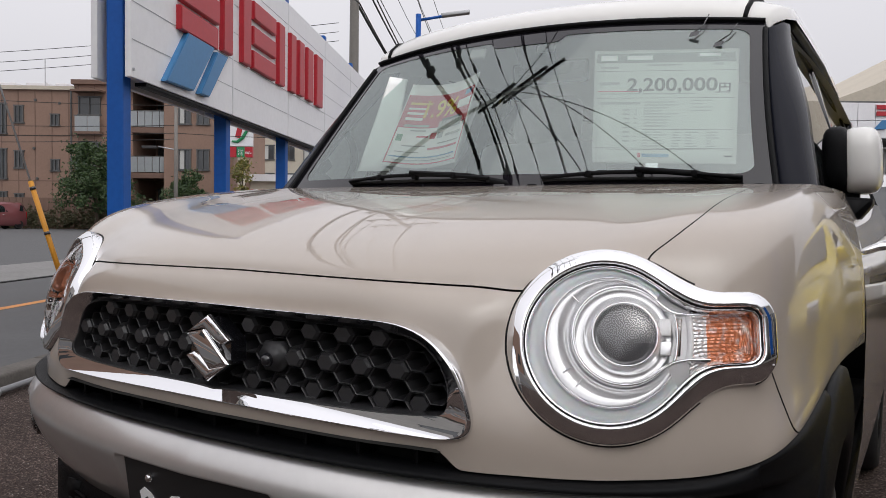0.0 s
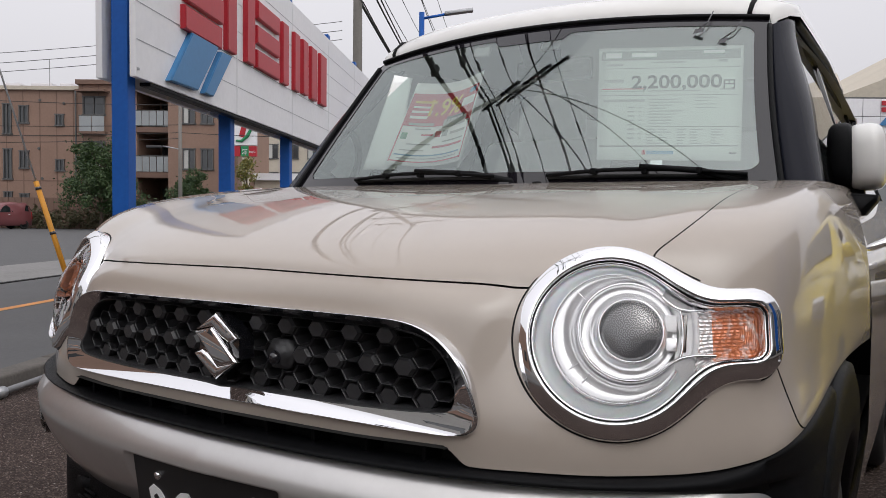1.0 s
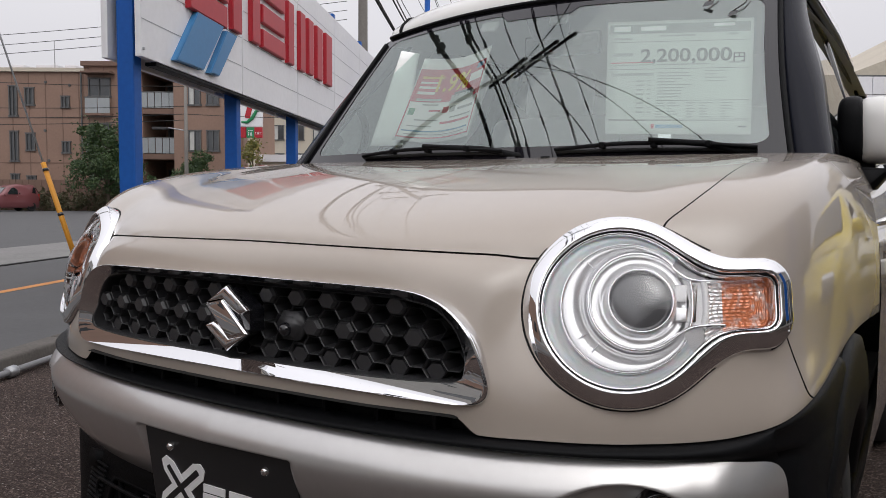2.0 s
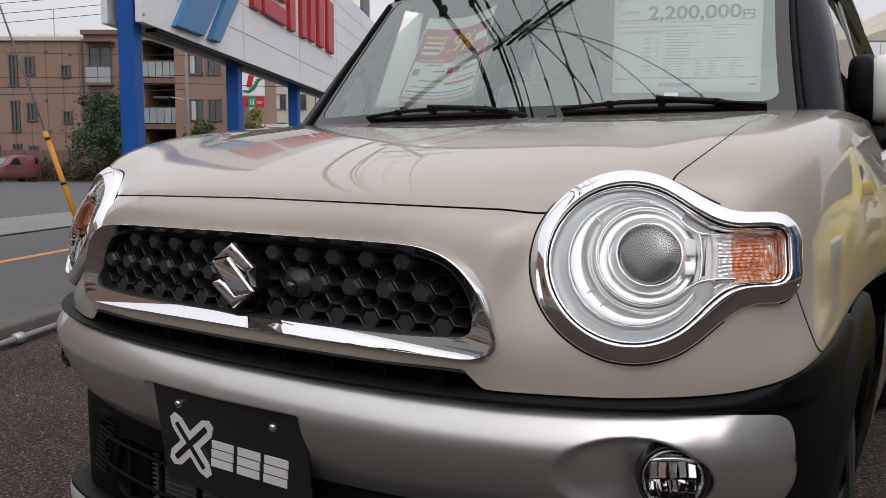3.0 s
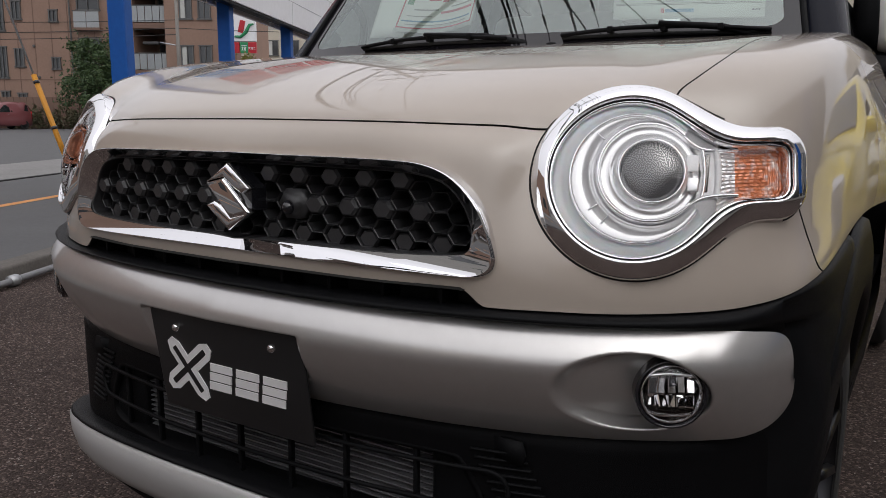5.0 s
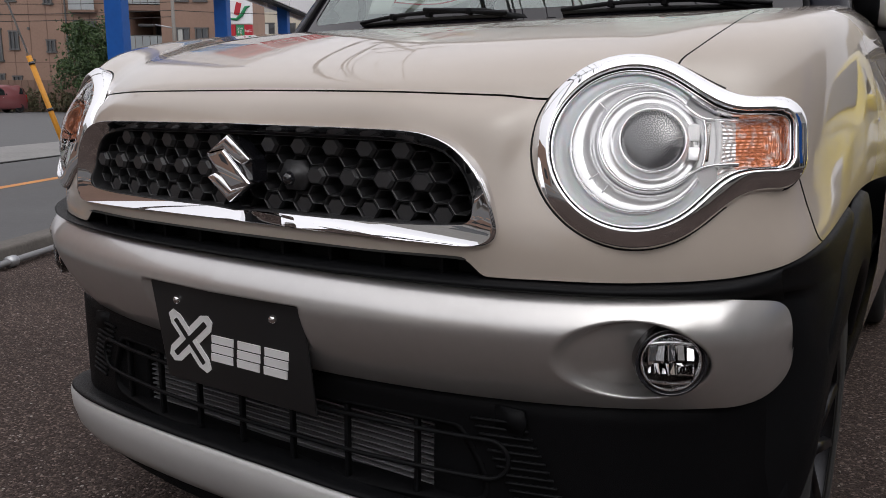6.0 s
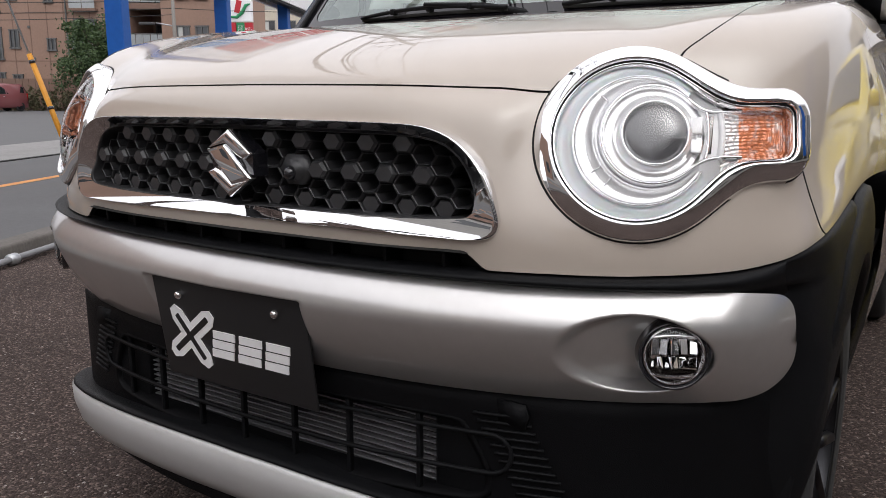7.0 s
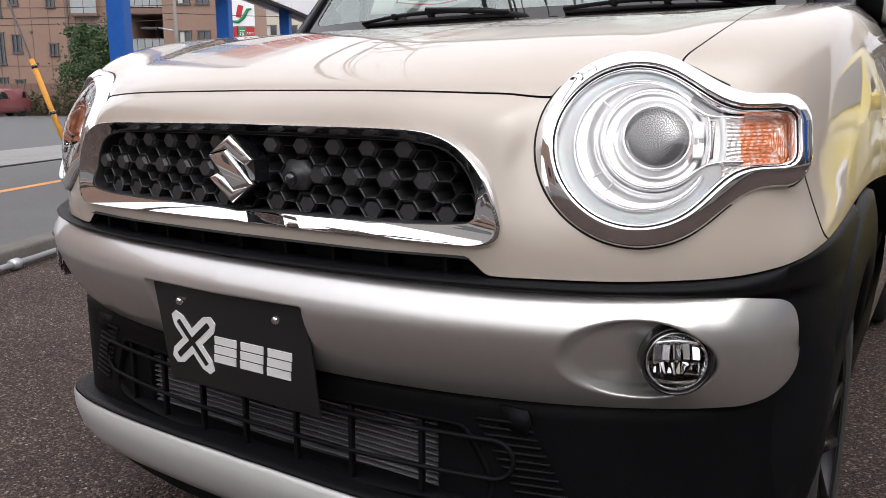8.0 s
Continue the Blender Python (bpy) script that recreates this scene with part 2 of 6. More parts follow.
tagged(part("gutter", box((0.1, 150, 0.02), bevel=0.004, turn=Matrix.Rotation(ALONG.to_2d().angle_signed(Vector((0, 1))), 4, "Z"), at=ground_at(15, 6.95)), VOID), "dark gutter edge along the road", "gutter", "", "structure")
KERB = material("kerb_dark", (0.10, 0.09, 0.08), 0.9, 0.0, 0.0, 0.3, 4.0, 0.5, 60.0)
turn_road = Matrix.Rotation(math.atan2(-ALONG.x, ALONG.y), 4, "Z")
for a in range(-12, 30):
    kb = tagged(part("kerb", box((0.17, 1.49, 0.16), at=ground_at(a * 1.5, 2.52, 0.02), bevel=0.02, turn=turn_road), KERB), "weathered concrete kerb stone at the lot's edge", "kerb", "kerb stones", "structure")

# ---- big sign on blue posts ----
sign = thing("roadside_sign", "long white roadside sign board with red raised shapes on blue posts", "sign")
SIGN = Matrix.Translation((-4.30, 2.99, 0)) @ Matrix.Rotation(math.atan2(ALONG.y, ALONG.x), 4, "Z")   # x along the sign, y away from the road's side


def on_sign(name, bm, mat, label="", parent=None, smooth=False):
    bmesh.ops.transform(bm, matrix=SIGN, verts=bm.verts)
    return part(name, bm, mat, parent or sign, label, smooth)


for i in range(5):
    post = on_sign("post", box((0.13, 0.13, 3.9), (2.17 * i, 0, 1.95), 0.012), BLUE)
    on_sign("base_plate", box((0.32, 0.32, 0.02), (2.17 * i, 0, 0.012), 0.004), STEEL, parent=post)
FACE = -0.17   # the face towards the lot, in the sign's own y (the y axis points to the road)
for side in (-1, 1):
    for x0, x1 in ((-0.145 if side < 0 else -0.09, 2.0), (2.02, 4.02), (4.04, 6.03), (6.05, 8.0), (8.02, 9.6)):
        board = on_sign("panel", box((x1 - x0, 0.05, 1.67), ((x0 + x1) / 2, side * (abs(FACE) - 0.025), 2.895), 0.006), SIGN_WHITE, "white enamelled sheet panel")
        for z in (2.34, 2.62, 2.90, 3.18, 3.46):
            on_sign("joint", box((x1 - x0 - 0.02, 0.004, 0.006), ((x0 + x1) / 2, side * (abs(FACE) + 0.001), z)), STEEL, parent=board)
on_sign("bottom_frame", box((9.50, 0.09, 0.03), (4.86, -0.115, 2.045), 0.006), BLACK, "dark steel bottom rail")
on_sign("top_frame", box((9.78, 0.26, 0.04), (4.71, 0, 3.72), 0.006), STEEL)
for x in (-0.12, 9.5):
    on_sign("bolt", box((0.02, 0.02, 0.02), (x, FACE - 0.004, 2.12), 0.004), STEEL)


def slab(points, mat, name="raised_shape", label="red raised plain shape"):
    own = prism(points, 0.05, Matrix.Translation((0, FACE - 0.05, 0)), 0.008)
    return on_sign(name, own, mat, label)


def bar(x0, z0, x1, z1, w):
    """A slanted bar of width w between two points of the sign's face."""
    d = Vector((x1 - x0, z1 - z0)).normalized()
    n = Vector((-d.y, d.x)) * (w / 2)
    return [(x0 - n.x, z0 - n.y), (x1 - n.x, z1 - n.y), (x1 + n.x, z1 + n.y), (x0 + n.x, z0 + n.y)]


# the maker's word, as plain bars in its red
for x0, z0, x1, z1, w in (
        (0.66, 3.24, 1.52, 3.24, 0.24), (0.66, 2.95, 1.52, 2.95, 0.22), (0.64, 2.70, 1.48, 2.70, 0.20),
        (1.75, 2.63, 1.75, 3.36, 0.25), (2.31, 2.63, 2.31, 3.36, 0.25),
        (2.54, 3.26, 3.34, 3.26, 0.19), (2.52, 2.99, 3.34, 2.99, 0.19), (2.52, 2.73, 3.34, 2.73, 0.19),
        (3.59, 2.63, 3.59, 3.36, 0.24), (4.11, 2.63, 4.11, 3.36, 0.24),
        (4.52, 2.65, 4.52, 3.36, 0.24), (4.98, 2.65, 4.98, 3.36, 0.30),
        (5.52, 2.65, 5.52, 3.37, 0.36)):
    slab(bar(x0, z0, x1, z1, w), RED)
slab([(0.343, 2.115), (0.903, 2.125), (1.396, 2.605), (0.793, 2.60)], SKYBLUE, "raised_shape", "light blue slanted raised shape")
slab([(1.045, 2.125), (1.262, 2.127), (1.748, 2.59), (1.467, 2.58)], SKYBLUE, "raised_shape", "light blue slanted raised shape")

# ---- the car's body ----
car = thing("display_car", "beige compact car with white roof, parked on the lot", "car")

def smooth01(x):
    x = np.clip(x, 0, 1)
    return x * x * (3 - 2 * x)


OUTLINE = [(0, 0.055), (0.25, 0.066), (0.40, 0.086), (0.48, 0.106), (0.605, 0.165), (0.72, 0.25), (0.783, 0.36), (0.806, 0.70), (0.822, 1.12)]
COWL = [(0, 0.86), (0.25, 0.855), (0.43, 0.85), (0.54, 0.845), (0.685, 0.83), (0.715, 0.84), (0.735, 0.87), (0.742, 0.95), (0.745, 1.12)]
INSET = [
    (0, 0, 0.020, 0.050, 0.075, 0.16, 0.40),
    (0, 0, 0.012, 0.037, 0.062, 0.15, 0.40),
    (0, 0, 0.022, 0.062, 0.090, 0.17, 0.40),
    (0, 0.008, 0.060, 0.085, 0.11, 0.185, 0.40),
    (0, 0.006, 0.050, 0.090, 0.12, 0.20, 0.38),
    (0, 0, 0.015, 0.050, 0.09, 0.16, 0.32),
    (0, 0, 0.004, 0.015, 0.04, 0.09, 0.22),
    (0, 0, 0.004, 0.012, 0.028, 0.06, 0.12),
    (0, 0, 0.002, 0.006, 0.014, 0.025, 0.04),
]
RISE = [
    (0.728, 0.800, 0.922, 0.966, 0.990, 1.027, 1.087, 1.129),
    (0.728, 0.800, 0.922, 0.964, 0.990, 1.028, 1.087, 1.129),
    (0.728, 0.800, 0.915, 0.960, 0.990, 1.030, 1.087, 1.128),
    (0.728, 0.800, 0.900, 0.958, 0.990, 1.034, 1.087, 1.127),
    (0.728, 0.780, 0.900, 1.000, 1.030, 1.060, 1.095, 1.125),
    (0.737, 0.800, 0.885, 0.970, 1.020, 1.060, 1.095, 1.125),
    (0.764, 0.820, 0.890, 0.955, 1.008, 1.052, 1.092, 1.126),
    (0.812, 0.842, 0.890, 0.950, 1.000, 1.048, 1.090, 1.128),
    (0.800, 0.835, 0.890, 0.950, 1.000, 1.047, 1.089, 1.130),
]


def raw_skin(u, v):
    """The right half of the front body: u from the middle of the nose (0) to the door (8), v from the sill of the nose (0) to the cowl (7)."""
    u, v = np.broadcast_arrays(np.asarray(u, float), np.asarray(v, float))
    b, c, zs, ds = spline(OUTLINE, u), spline(COWL, u), spline(RISE, u), spline(INSET, u)
    reach = np.linalg.norm(c - b, axis=-1)
    ds = np.concatenate([ds, reach[..., None]], -1)
    i = np.minimum(v.astype(int), 6)
    f = v - i

    def pick(a, k):
        return np.take_along_axis(a, np.clip(k, 0, 7)[..., None], -1)[..., 0]

    def run(a):
        p1, p2 = pick(a, i), pick(a, i + 1)
        m1, m2 = (p2 - pick(a, i - 1)) / 2, (pick(a, i + 2) - p1) / 2
        return (2 * f**3 - 3 * f**2 + 1) * p1 + (f**3 - 2 * f**2 + f) * m1 + (3 * f**2 - 2 * f**3) * p2 + (f**3 - f**2) * m2

    d, z = run(ds), run(zs)
    lift = np.clip((0.428 - b[..., 0]) / 0.036, 0, 1)
    z = z + 0.021 * lift * lift * (3 - 2 * lift) * np.clip(1 - v, 0, 1) ** 2
    g = (d / reach)[..., None]
    p = b * (1 - g) + c * g
    return np.concatenate([p, z[..., None]], -1)


def eased(grid, axis, spread, weight):
    """Evens out ripples of a grid of points along one axis, where weight is above zero; its ends stay."""
    g = np.moveaxis(grid, axis, 0)
    n = int(3 * spread)
    ends = [2 * g[:1] - g[n:0:-1], g, 2 * g[-1:] - g[-2:-n - 2:-1]]
    bell = np.exp(-0.5 * (np.arange(-n, n + 1) / spread) ** 2)
    bell = bell / bell.sum()
    padded = np.concatenate(ends)
    even = sum(b * padded[i:i + len(g)] for i, b in enumerate(bell))
    return grid + weight * (np.moveaxis(even, 0, axis) - grid)


# the body's form is worked out once on a fine grid, with pressed-metal evenness, and read from there
GRID_U, GRID_V = np.linspace(0, 8, 801)[:, None], np.linspace(0, 7, 561)[None, :]
FORM = raw_skin(GRID_U, GRID_V)
FORM = eased(FORM, 0, 62.0, (smooth01((GRID_U - 3.1) / 1.5) * smooth01((GRID_V - 0.1) / 1.5))[..., None])
FORM = eased(FORM, 0, 40.0, (smooth01((3.6 - GRID_U) / 1.0) * smooth01((GRID_V - 3.0) / 1.0))[..., None])
FORM = eased(FORM, 1, 34.0, (smooth01((GRID_V - 0.3) / 1.2) * smooth01((GRID_U - 3.1) / 1.4) + smooth01((GRID_V - 3.05) / 1.2) * (1 - smooth01((GRID_U - 3.1) / 1.4)))[..., None])


def skin(u, v, sink=0.0):
    """A point of the right half of the front body; sink: how far under the surface."""
    u, v = np.broadcast_arrays(np.asarray(u, float), np.asarray(v, float))
    i, j = np.clip(u * 100, 0, 799.999), np.clip(v * 80, 0, 559.999)
    a, b = i.astype(int), j.astype(int)
    f, g = (i - a)[..., None], (j - b)[..., None]
    out = (FORM[a, b] * (1 - f) + FORM[a + 1, b] * f) * (1 - g) + (FORM[a, b + 1] * (1 - f) + FORM[a + 1, b + 1] * f) * g
    if sink:
        e = 0.02
        du, dv = skin(np.clip(u + e, 0, 8), v) - skin(np.clip(u - e, 0, 8), v), skin(u, np.clip(v + e, 0, 7)) - skin(u, np.clip(v - e, 0, 7))
        nrm = np.cross(du, dv)
        nrm /= np.maximum(np.linalg.norm(nrm, axis=-1, keepdims=True), 1e-9)
        out = out - sink * nrm
    return out


# headlight: a round lamp with an arm to the outside, on a plane that leans back and outwards
LAMP_C = np.array((0.577, 0.189, 0.892))
LAMP_X = np.array((1, 0.43, 0)) / math.hypot(1, 0.43)
LAMP_N = np.cross(LAMP_X, (0, 0.38, 1.0))
LAMP_N = LAMP_N / np.linalg.norm(LAMP_N)          # out of the car
LAMP_Z = np.cross(LAMP_N, LAMP_X) * -1
LAMP_Z = LAMP_Z if LAMP_Z[2] > 0 else -LAMP_Z


def lamp_point(a, b, h=0.0):
    """From the lamp's own plane (a outwards, b up, h out of the car) to the car."""
    a, b, h = np.broadcast_arrays(np.asarray(a, float), np.asarray(b, float), np.asarray(h, float))
    h = h - 0.9 * a * a
    return LAMP_C + a[..., None] * LAMP_X + b[..., None] * LAMP_Z + h[..., None] * LAMP_N


def lamp_sdf(a, b):
    circle = np.hypot(a - 0.003, b - 0.002) - 0.1275
    qa, qb = np.abs(a - 0.12) - (0.107 - 0.042), np.abs(b - 0.020 - 0.13 * (a - 0.16)) - (0.061 - 0.042)
    arm = np.hypot(np.maximum(qa, 0), np.maximum(qb, 0)) + np.minimum(np.maximum(qa, qb), 0) - 0.042
    k = 0.05
    h = np.clip(0.5 + 0.5 * (arm - circle) / k, 0, 1)
    return arm * (1 - h) + circle * h - k * h * (1 - h)


def lamp_outline(level, n=160):
    """Where the lamp's distance field has that level, going round."""
    th = np.linspace(0, math.tau, n, endpoint=False)
    r = np.linspace(0.01, 0.26, 1200)
    a, b = np.cos(th)[:, None] * r, np.sin(th)[:, None] * r
    last = (lamp_sdf(a, b) < level).shape[1] - 1 - np.argmax((lamp_sdf(a, b) < level)[:, ::-1], axis=1)
    return np.cos(th) * r[last], np.sin(th) * r[last]


def lamp_seat(n=200):
    """How far the body stands proud of the lamp's plane, going round its outline."""
    p = skin(np.linspace(2.2, 6.8, 300)[None, :], np.linspace(0.2, 5, 300)[:, None])
    d = p - LAMP_C
    a, b, h = d @ LAMP_X, d @ LAMP_Z, d @ LAMP_N
    la, lb = lamp_outline(0.002, n)
    proud = np.array([h.ravel()[np.argmin((a - x) ** 2 + (b - y) ** 2)] + 0.9 * x * x for x, y in zip(la, lb)])
    def even(q):
        return np.convolve(np.concatenate([q[-8:], q, q[:8]]), np.ones(17) / 17, "valid")

    return even(np.maximum(proud, -0.004) + 0.003), even(proud)


# grille opening in the nose
GRILLE = [(0, 0.918), (0.10, 0.917), (0.20, 0.9165), (0.29, 0.915), (0.335, 0.912), (0.367, 0.903), (0.392, 0.888), (0.414, 0.864), (0.428, 0.836), (0.437, 0.809), (0.441, 0.790), (0.436, 0.775), (0.419, 0.767), (0.38, 0.7665), (0.30, 0.767), (0.15, 0.769), (0, 0.770)]
MOUTH = [(0, 0.900), (0.09, 0.8995), (0.19, 0.8985), (0.284, 0.897), (0.327, 0.893), (0.360, 0.883), (0.384, 0.860), (0.398, 0.828), (0.402, 0.806), (0.394, 0.795), (0.37, 0.7915), (0.30, 0.789), (0.19, 0.788), (0.09, 0.788), (0.045, 0.788), (0.02, 0.787), (0, 0.785)]


def loop(keys, n=40):
    """A closed outline from its right half, clockwise seen from the front."""
    right = spline(keys, np.linspace(0, len(keys) - 1, n))
    left = right[-2:0:-1] * (-1, 1)
    return np.concatenate([right, left])


def inside(outline, x, z):
    hit = np.zeros(np.shape(x), bool)
    for (x0, z0), (x1, z1) in zip(outline, np.roll(outline, -1, axis=0)):
        cross = (z0 > z) != (z1 > z)
        hit ^= cross & (x < (x1 - x0) * (z - z0) / (z1 - z0 + 1e-12) + x0)
    return hit


def nose_y(x):
    return along([(0, 0.056), (0.25, 0.066), (0.40, 0.084), (0.46, 0.098)], np.abs(x))


HOLE = loop([((x * 0.985), 0.845 + (z - 0.845) * 0.93) for x, z in GRILLE])


def solid(p):
    """Which points of the body are not cut away for grille and lamps."""
    d = p - LAMP_C
    a, b = d @ LAMP_X, d @ LAMP_Z
    h = d @ LAMP_N
    lamp = (lamp_sdf(a, b) < -0.010) & (np.abs(h) < 0.12)
    grille = inside(HOLE, p[..., 0], p[..., 2]) & (p[..., 1] < 0.25) & (p[..., 0] < 0.44) & (p[..., 2] < 0.917)
    return ~(lamp | grille)


def panel(name, u, v, mat, label="", sink=0.0, both=True):
    """A piece of the body's skin over a grid of u and v, with its mirror image where it crosses the middle."""
    p = skin(u, v, sink)
    keep = solid(p)
    bm = sheet(p, keep=keep)
    if both:
        bm = join(bm, mirrored(bm))
        bmesh.ops.remove_doubles(bm, verts=bm.verts, dist=1e-5)
    return part(name, bm, mat, car, label)


U = lambda a, b, n: np.linspace(a, b, n)[None, :]
V = lambda a, b, n: np.linspace(a, b, n)[:, None]
vv = V(0, 2.955, 90)
cut = lambda w: 0.30 * w + 0.9 * np.clip((w - 1.75) / 0.6, 0, 1)
panel("front_panel", U(0, 1, 230) * (6.08 - cut(vv)), vv, BEIGE, "beige painted nose panel")
SEAM_U = [(2.9, 3.99), (3.3, 3.99), (4.0, 4.12), (4.4, 4.19), (5.0, 4.25), (5.5, 4.22), (6.0, 4.13), (6.6, 4.0), (7.0, 3.93)]   # where bonnet and wing meet
vv = V(3.025, 7, 110)
panel("hood", U(0, 1, 170) * (along(SEAM_U, vv) - 0.012), vv, BEIGE, "glossy beige bonnet")
vv = V(0, 3.0, 60)
for s in (1, -1):
    lo = 6.08 + 0.02 * (vv < 1.8) - cut(vv)
    side = skin(lo + (8 - lo) * U(0, 1, 90), vv)
    bm = sheet(side, keep=solid(side))
    wv = V(2.955, 7, 90)
    lo = along(SEAM_U, wv) + 0.012
    up = skin(lo + (8 - lo) * U(0, 1, 130), wv)
    join(bm, sheet(up, keep=solid(up)))
    part("fender", bm if s > 0 else mirrored(bm), BEIGE, car, "beige front wing")
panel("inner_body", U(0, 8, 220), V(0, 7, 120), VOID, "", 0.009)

# ---- silver bumper, black cladding, plate and lower grille ----
BUMP = [(0, 0.003), (0.20, 0.012), (0.40, 0.045), (0.50, 0.074), (0.60, 0.118), (0.68, 0.169), (0.72, 0.207), (0.75, 0.258), (0.768, 0.31)]


def bumper_y(x):
    return along(BUMP, np.abs(x))


def bumper_face(x, k):
    """The bumper bar: x across, k from 0 at its top edge to 1 at its bottom edge."""
    ax = np.abs(x)
    end = np.where(k < 0.5, np.clip(1 - np.clip((ax - 0.728) / 0.041, 0, 1) ** 3.0, 0, 1) ** (1 / 3.0), np.clip(1 - np.clip((ax - 0.700) / 0.069, 0, 1) ** 2.6, 0, 1) ** (1 / 2.6))
    top, bottom = 0.717 - 0.012 * x - 0.006 * smooth01((ax - 0.70) / 0.045), 0.5495 + 0.004 * ax
    mid = (top + bottom) / 2
    z = mid + (0.5 - k) * (top - bottom) * end
    kk = 0.5 + (k - 0.5) * np.maximum(end, 0.25)
    depth = 0.034 * np.clip((0.36 - kk) / 0.36, 0, 1) ** 1.9 + 0.068 * np.clip((kk - 0.20) / 0.80, 0, 1) ** 1.7
    y = bumper_y(x) + depth
    # scoop round the fog lamp: shallow towards the middle, deep at the lamp
    e = np.hypot((ax - 0.606) / 0.086, (z - 0.629) / 0.055)
    y = y + 0.054 * smooth01((1.03 - e) / 0.17) * np.clip((ax - 0.50) / 0.14, 0, 1) ** 0.8
    # recess for the plate
    y = y + np.maximum(0.046 + 0.14 * (0.5745 - z) - y, 0) * smooth01((0.1695 - ax) / 0.004) * smooth01((0.6665 - z) / 0.005)
    return np.stack([x, y, z], -1)


tip = 0.769 - 0.109 * np.linspace(0, 1, 70) ** 2
xs = np.concatenate([-tip, np.linspace(-0.655, 0.655, 330), tip[::-1]])
xx, kk = np.meshgrid(xs, np.linspace(0, 1, 70))
part("bumper", sheet(bumper_face(xx, kk)), SILVER, car, "satin silver front bumper bar")

us = np.linspace(0, 5.45, 150)
o = spline(OUTLINE, us)
ax = o[:, 0]
by = np.where(ax < 0.76, bumper_y(np.minimum(ax, 0.76)), 0.278 + (o[:, 1] - spline(OUTLINE, np.array(5.6))[1]) * 0.8)
base = spline(np.array(RISE)[:, 0], us)
cover = bmesh.new()
for s in (1, -1):
    rim = 0.7195 - 0.012 * s * ax
    rows = []
    for z, f, d in ((0.0, 0, 0.025), (0.0, 0.02, -0.004), (0.12, 0.45, 0.0), (0.45, 0.75, 0.008), (0.75, 0.86, 0.021), (0.93, 0.97, 0.030), (1.0, 1.0, 0.037)):
        rows.append(np.stack([s * ax, o[:, 1] * (1 - f) + by * f + d, base - 0.003 - z * (base - rim)], -1))
    for z, d in ((0.70, 0.045), (0.68, 0.085), (0.60, 0.10), (0.545, 0.10), (0.52, 0.10)):
        rows.append(np.stack([s * ax, by + d, z + 0.0 * us], -1))
    cover = join(cover, sheet(rows))
part("bumper_cover", cover, BLACK, car, "black textured bumper cladding")
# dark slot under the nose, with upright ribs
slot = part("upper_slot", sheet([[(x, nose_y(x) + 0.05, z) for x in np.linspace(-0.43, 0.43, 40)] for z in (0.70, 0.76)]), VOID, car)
for x in np.arange(-0.36, 0.37, 0.09):
    part("rib", box((0.006, 0.05, 0.03), (x, float(nose_y(x)) + 0.035, 0.735), 0.001), BLACK, slot)

# lower mouth: black surround, bars and radiator
def mouth_y(x):
    return along([(0, 0.070), (0.25, 0.082), (0.45, 0.118), (0.58, 0.165), (0.68, 0.235), (0.755, 0.34)], np.abs(x))


MOUTH_LOW = loop([(0, 0.505), (0.2, 0.505), (0.35, 0.504), (0.378, 0.497), (0.396, 0.472), (0.412, 0.440), (0.418, 0.412), (0.405, 0.393), (0.36, 0.385), (0.2, 0.380), (0, 0.380)], 40)
xx, zz = np.meshgrid(np.linspace(-0.755, 0.755, 240), np.linspace(0.25, 0.60, 70))
low = np.stack([xx, mouth_y(xx) + 0.010 + 0.06 * smooth01((zz - 0.53) / 0.08), zz], -1)
part("lower_cover", sheet(low, keep=~inside(MOUTH_LOW, xx, zz)), BLACK_SHADED, car, "black lower bumper cladding")
m_in = np.array([(x * 0.985, 0.442 + (z - 0.442) * 0.96) for x, z in MOUTH_LOW])
m_out = np.array([(x * 1.01, 0.442 + (z - 0.442) * 1.05) for x, z in MOUTH_LOW])
rows = [np.stack([q[:, 0], mouth_y(q[:, 0]) + d, q[:, 1]], -1) for q, d in ((m_out, 0.014), (m_out, 0.0085), (m_in, 0.0105), (m_in, 0.06))]
lower_grille = part("lower_grille", sheet(rows, closed=True), BLACK_SHADED, car, "black lower air intake with bars")
track = [(x, 0.490) for x in np.linspace(-0.42, 0.42, 40)] + [(0.42 + 0.029 * math.sin(a), 0.461 + 0.029 * math.cos(a)) for a in np.linspace(0.2, math.pi - 0.2, 9)]
track += [(x, 0.432) for x in np.linspace(0.42, -0.42, 40)] + [(-0.42 - 0.029 * math.sin(a), 0.461 - 0.029 * math.cos(a)) for a in np.linspace(0.2, math.pi - 0.2, 9)]
part("bar", tube([(x, float(mouth_y(x)) + 0.006, z) for x, z in track], 0.0036, 8, True), BLACK, lower_grille)
for x in (-0.36, -0.25, -0.14, -0.033, 0.079, 0.188, 0.308, 0.42):
    part("upright", box((0.0075, 0.010, 0.125), (x, float(mouth_y(x)) + 0.018, 0.440), 0.002), BLACK, lower_grille)
for s in (1, -1):
    for i in range(11):
        z = 0.519 - 0.0112 * i
        keys = [(s * x, float(mouth_y(x)) + 0.0075, z) for x in np.linspace(0.394 + 0.0062 * i, 0.468 + 0.0058 * i, 10)]
        part("louvre", tube(keys, 0.0024, 6), BLACK, lower_grille)
    part("tow_cover", prism([(s * x, z) for x, z in ((0.425, 0.541), (0.468, 0.540), (0.474, 0.523), (0.468, 0.505), (0.428, 0.506), (0.421, 0.523))], 0.006, Matrix.Translation((0, float(mouth_y(0.45)) + 0.004, 0)), 0.0015), BLACK, lower_grille)
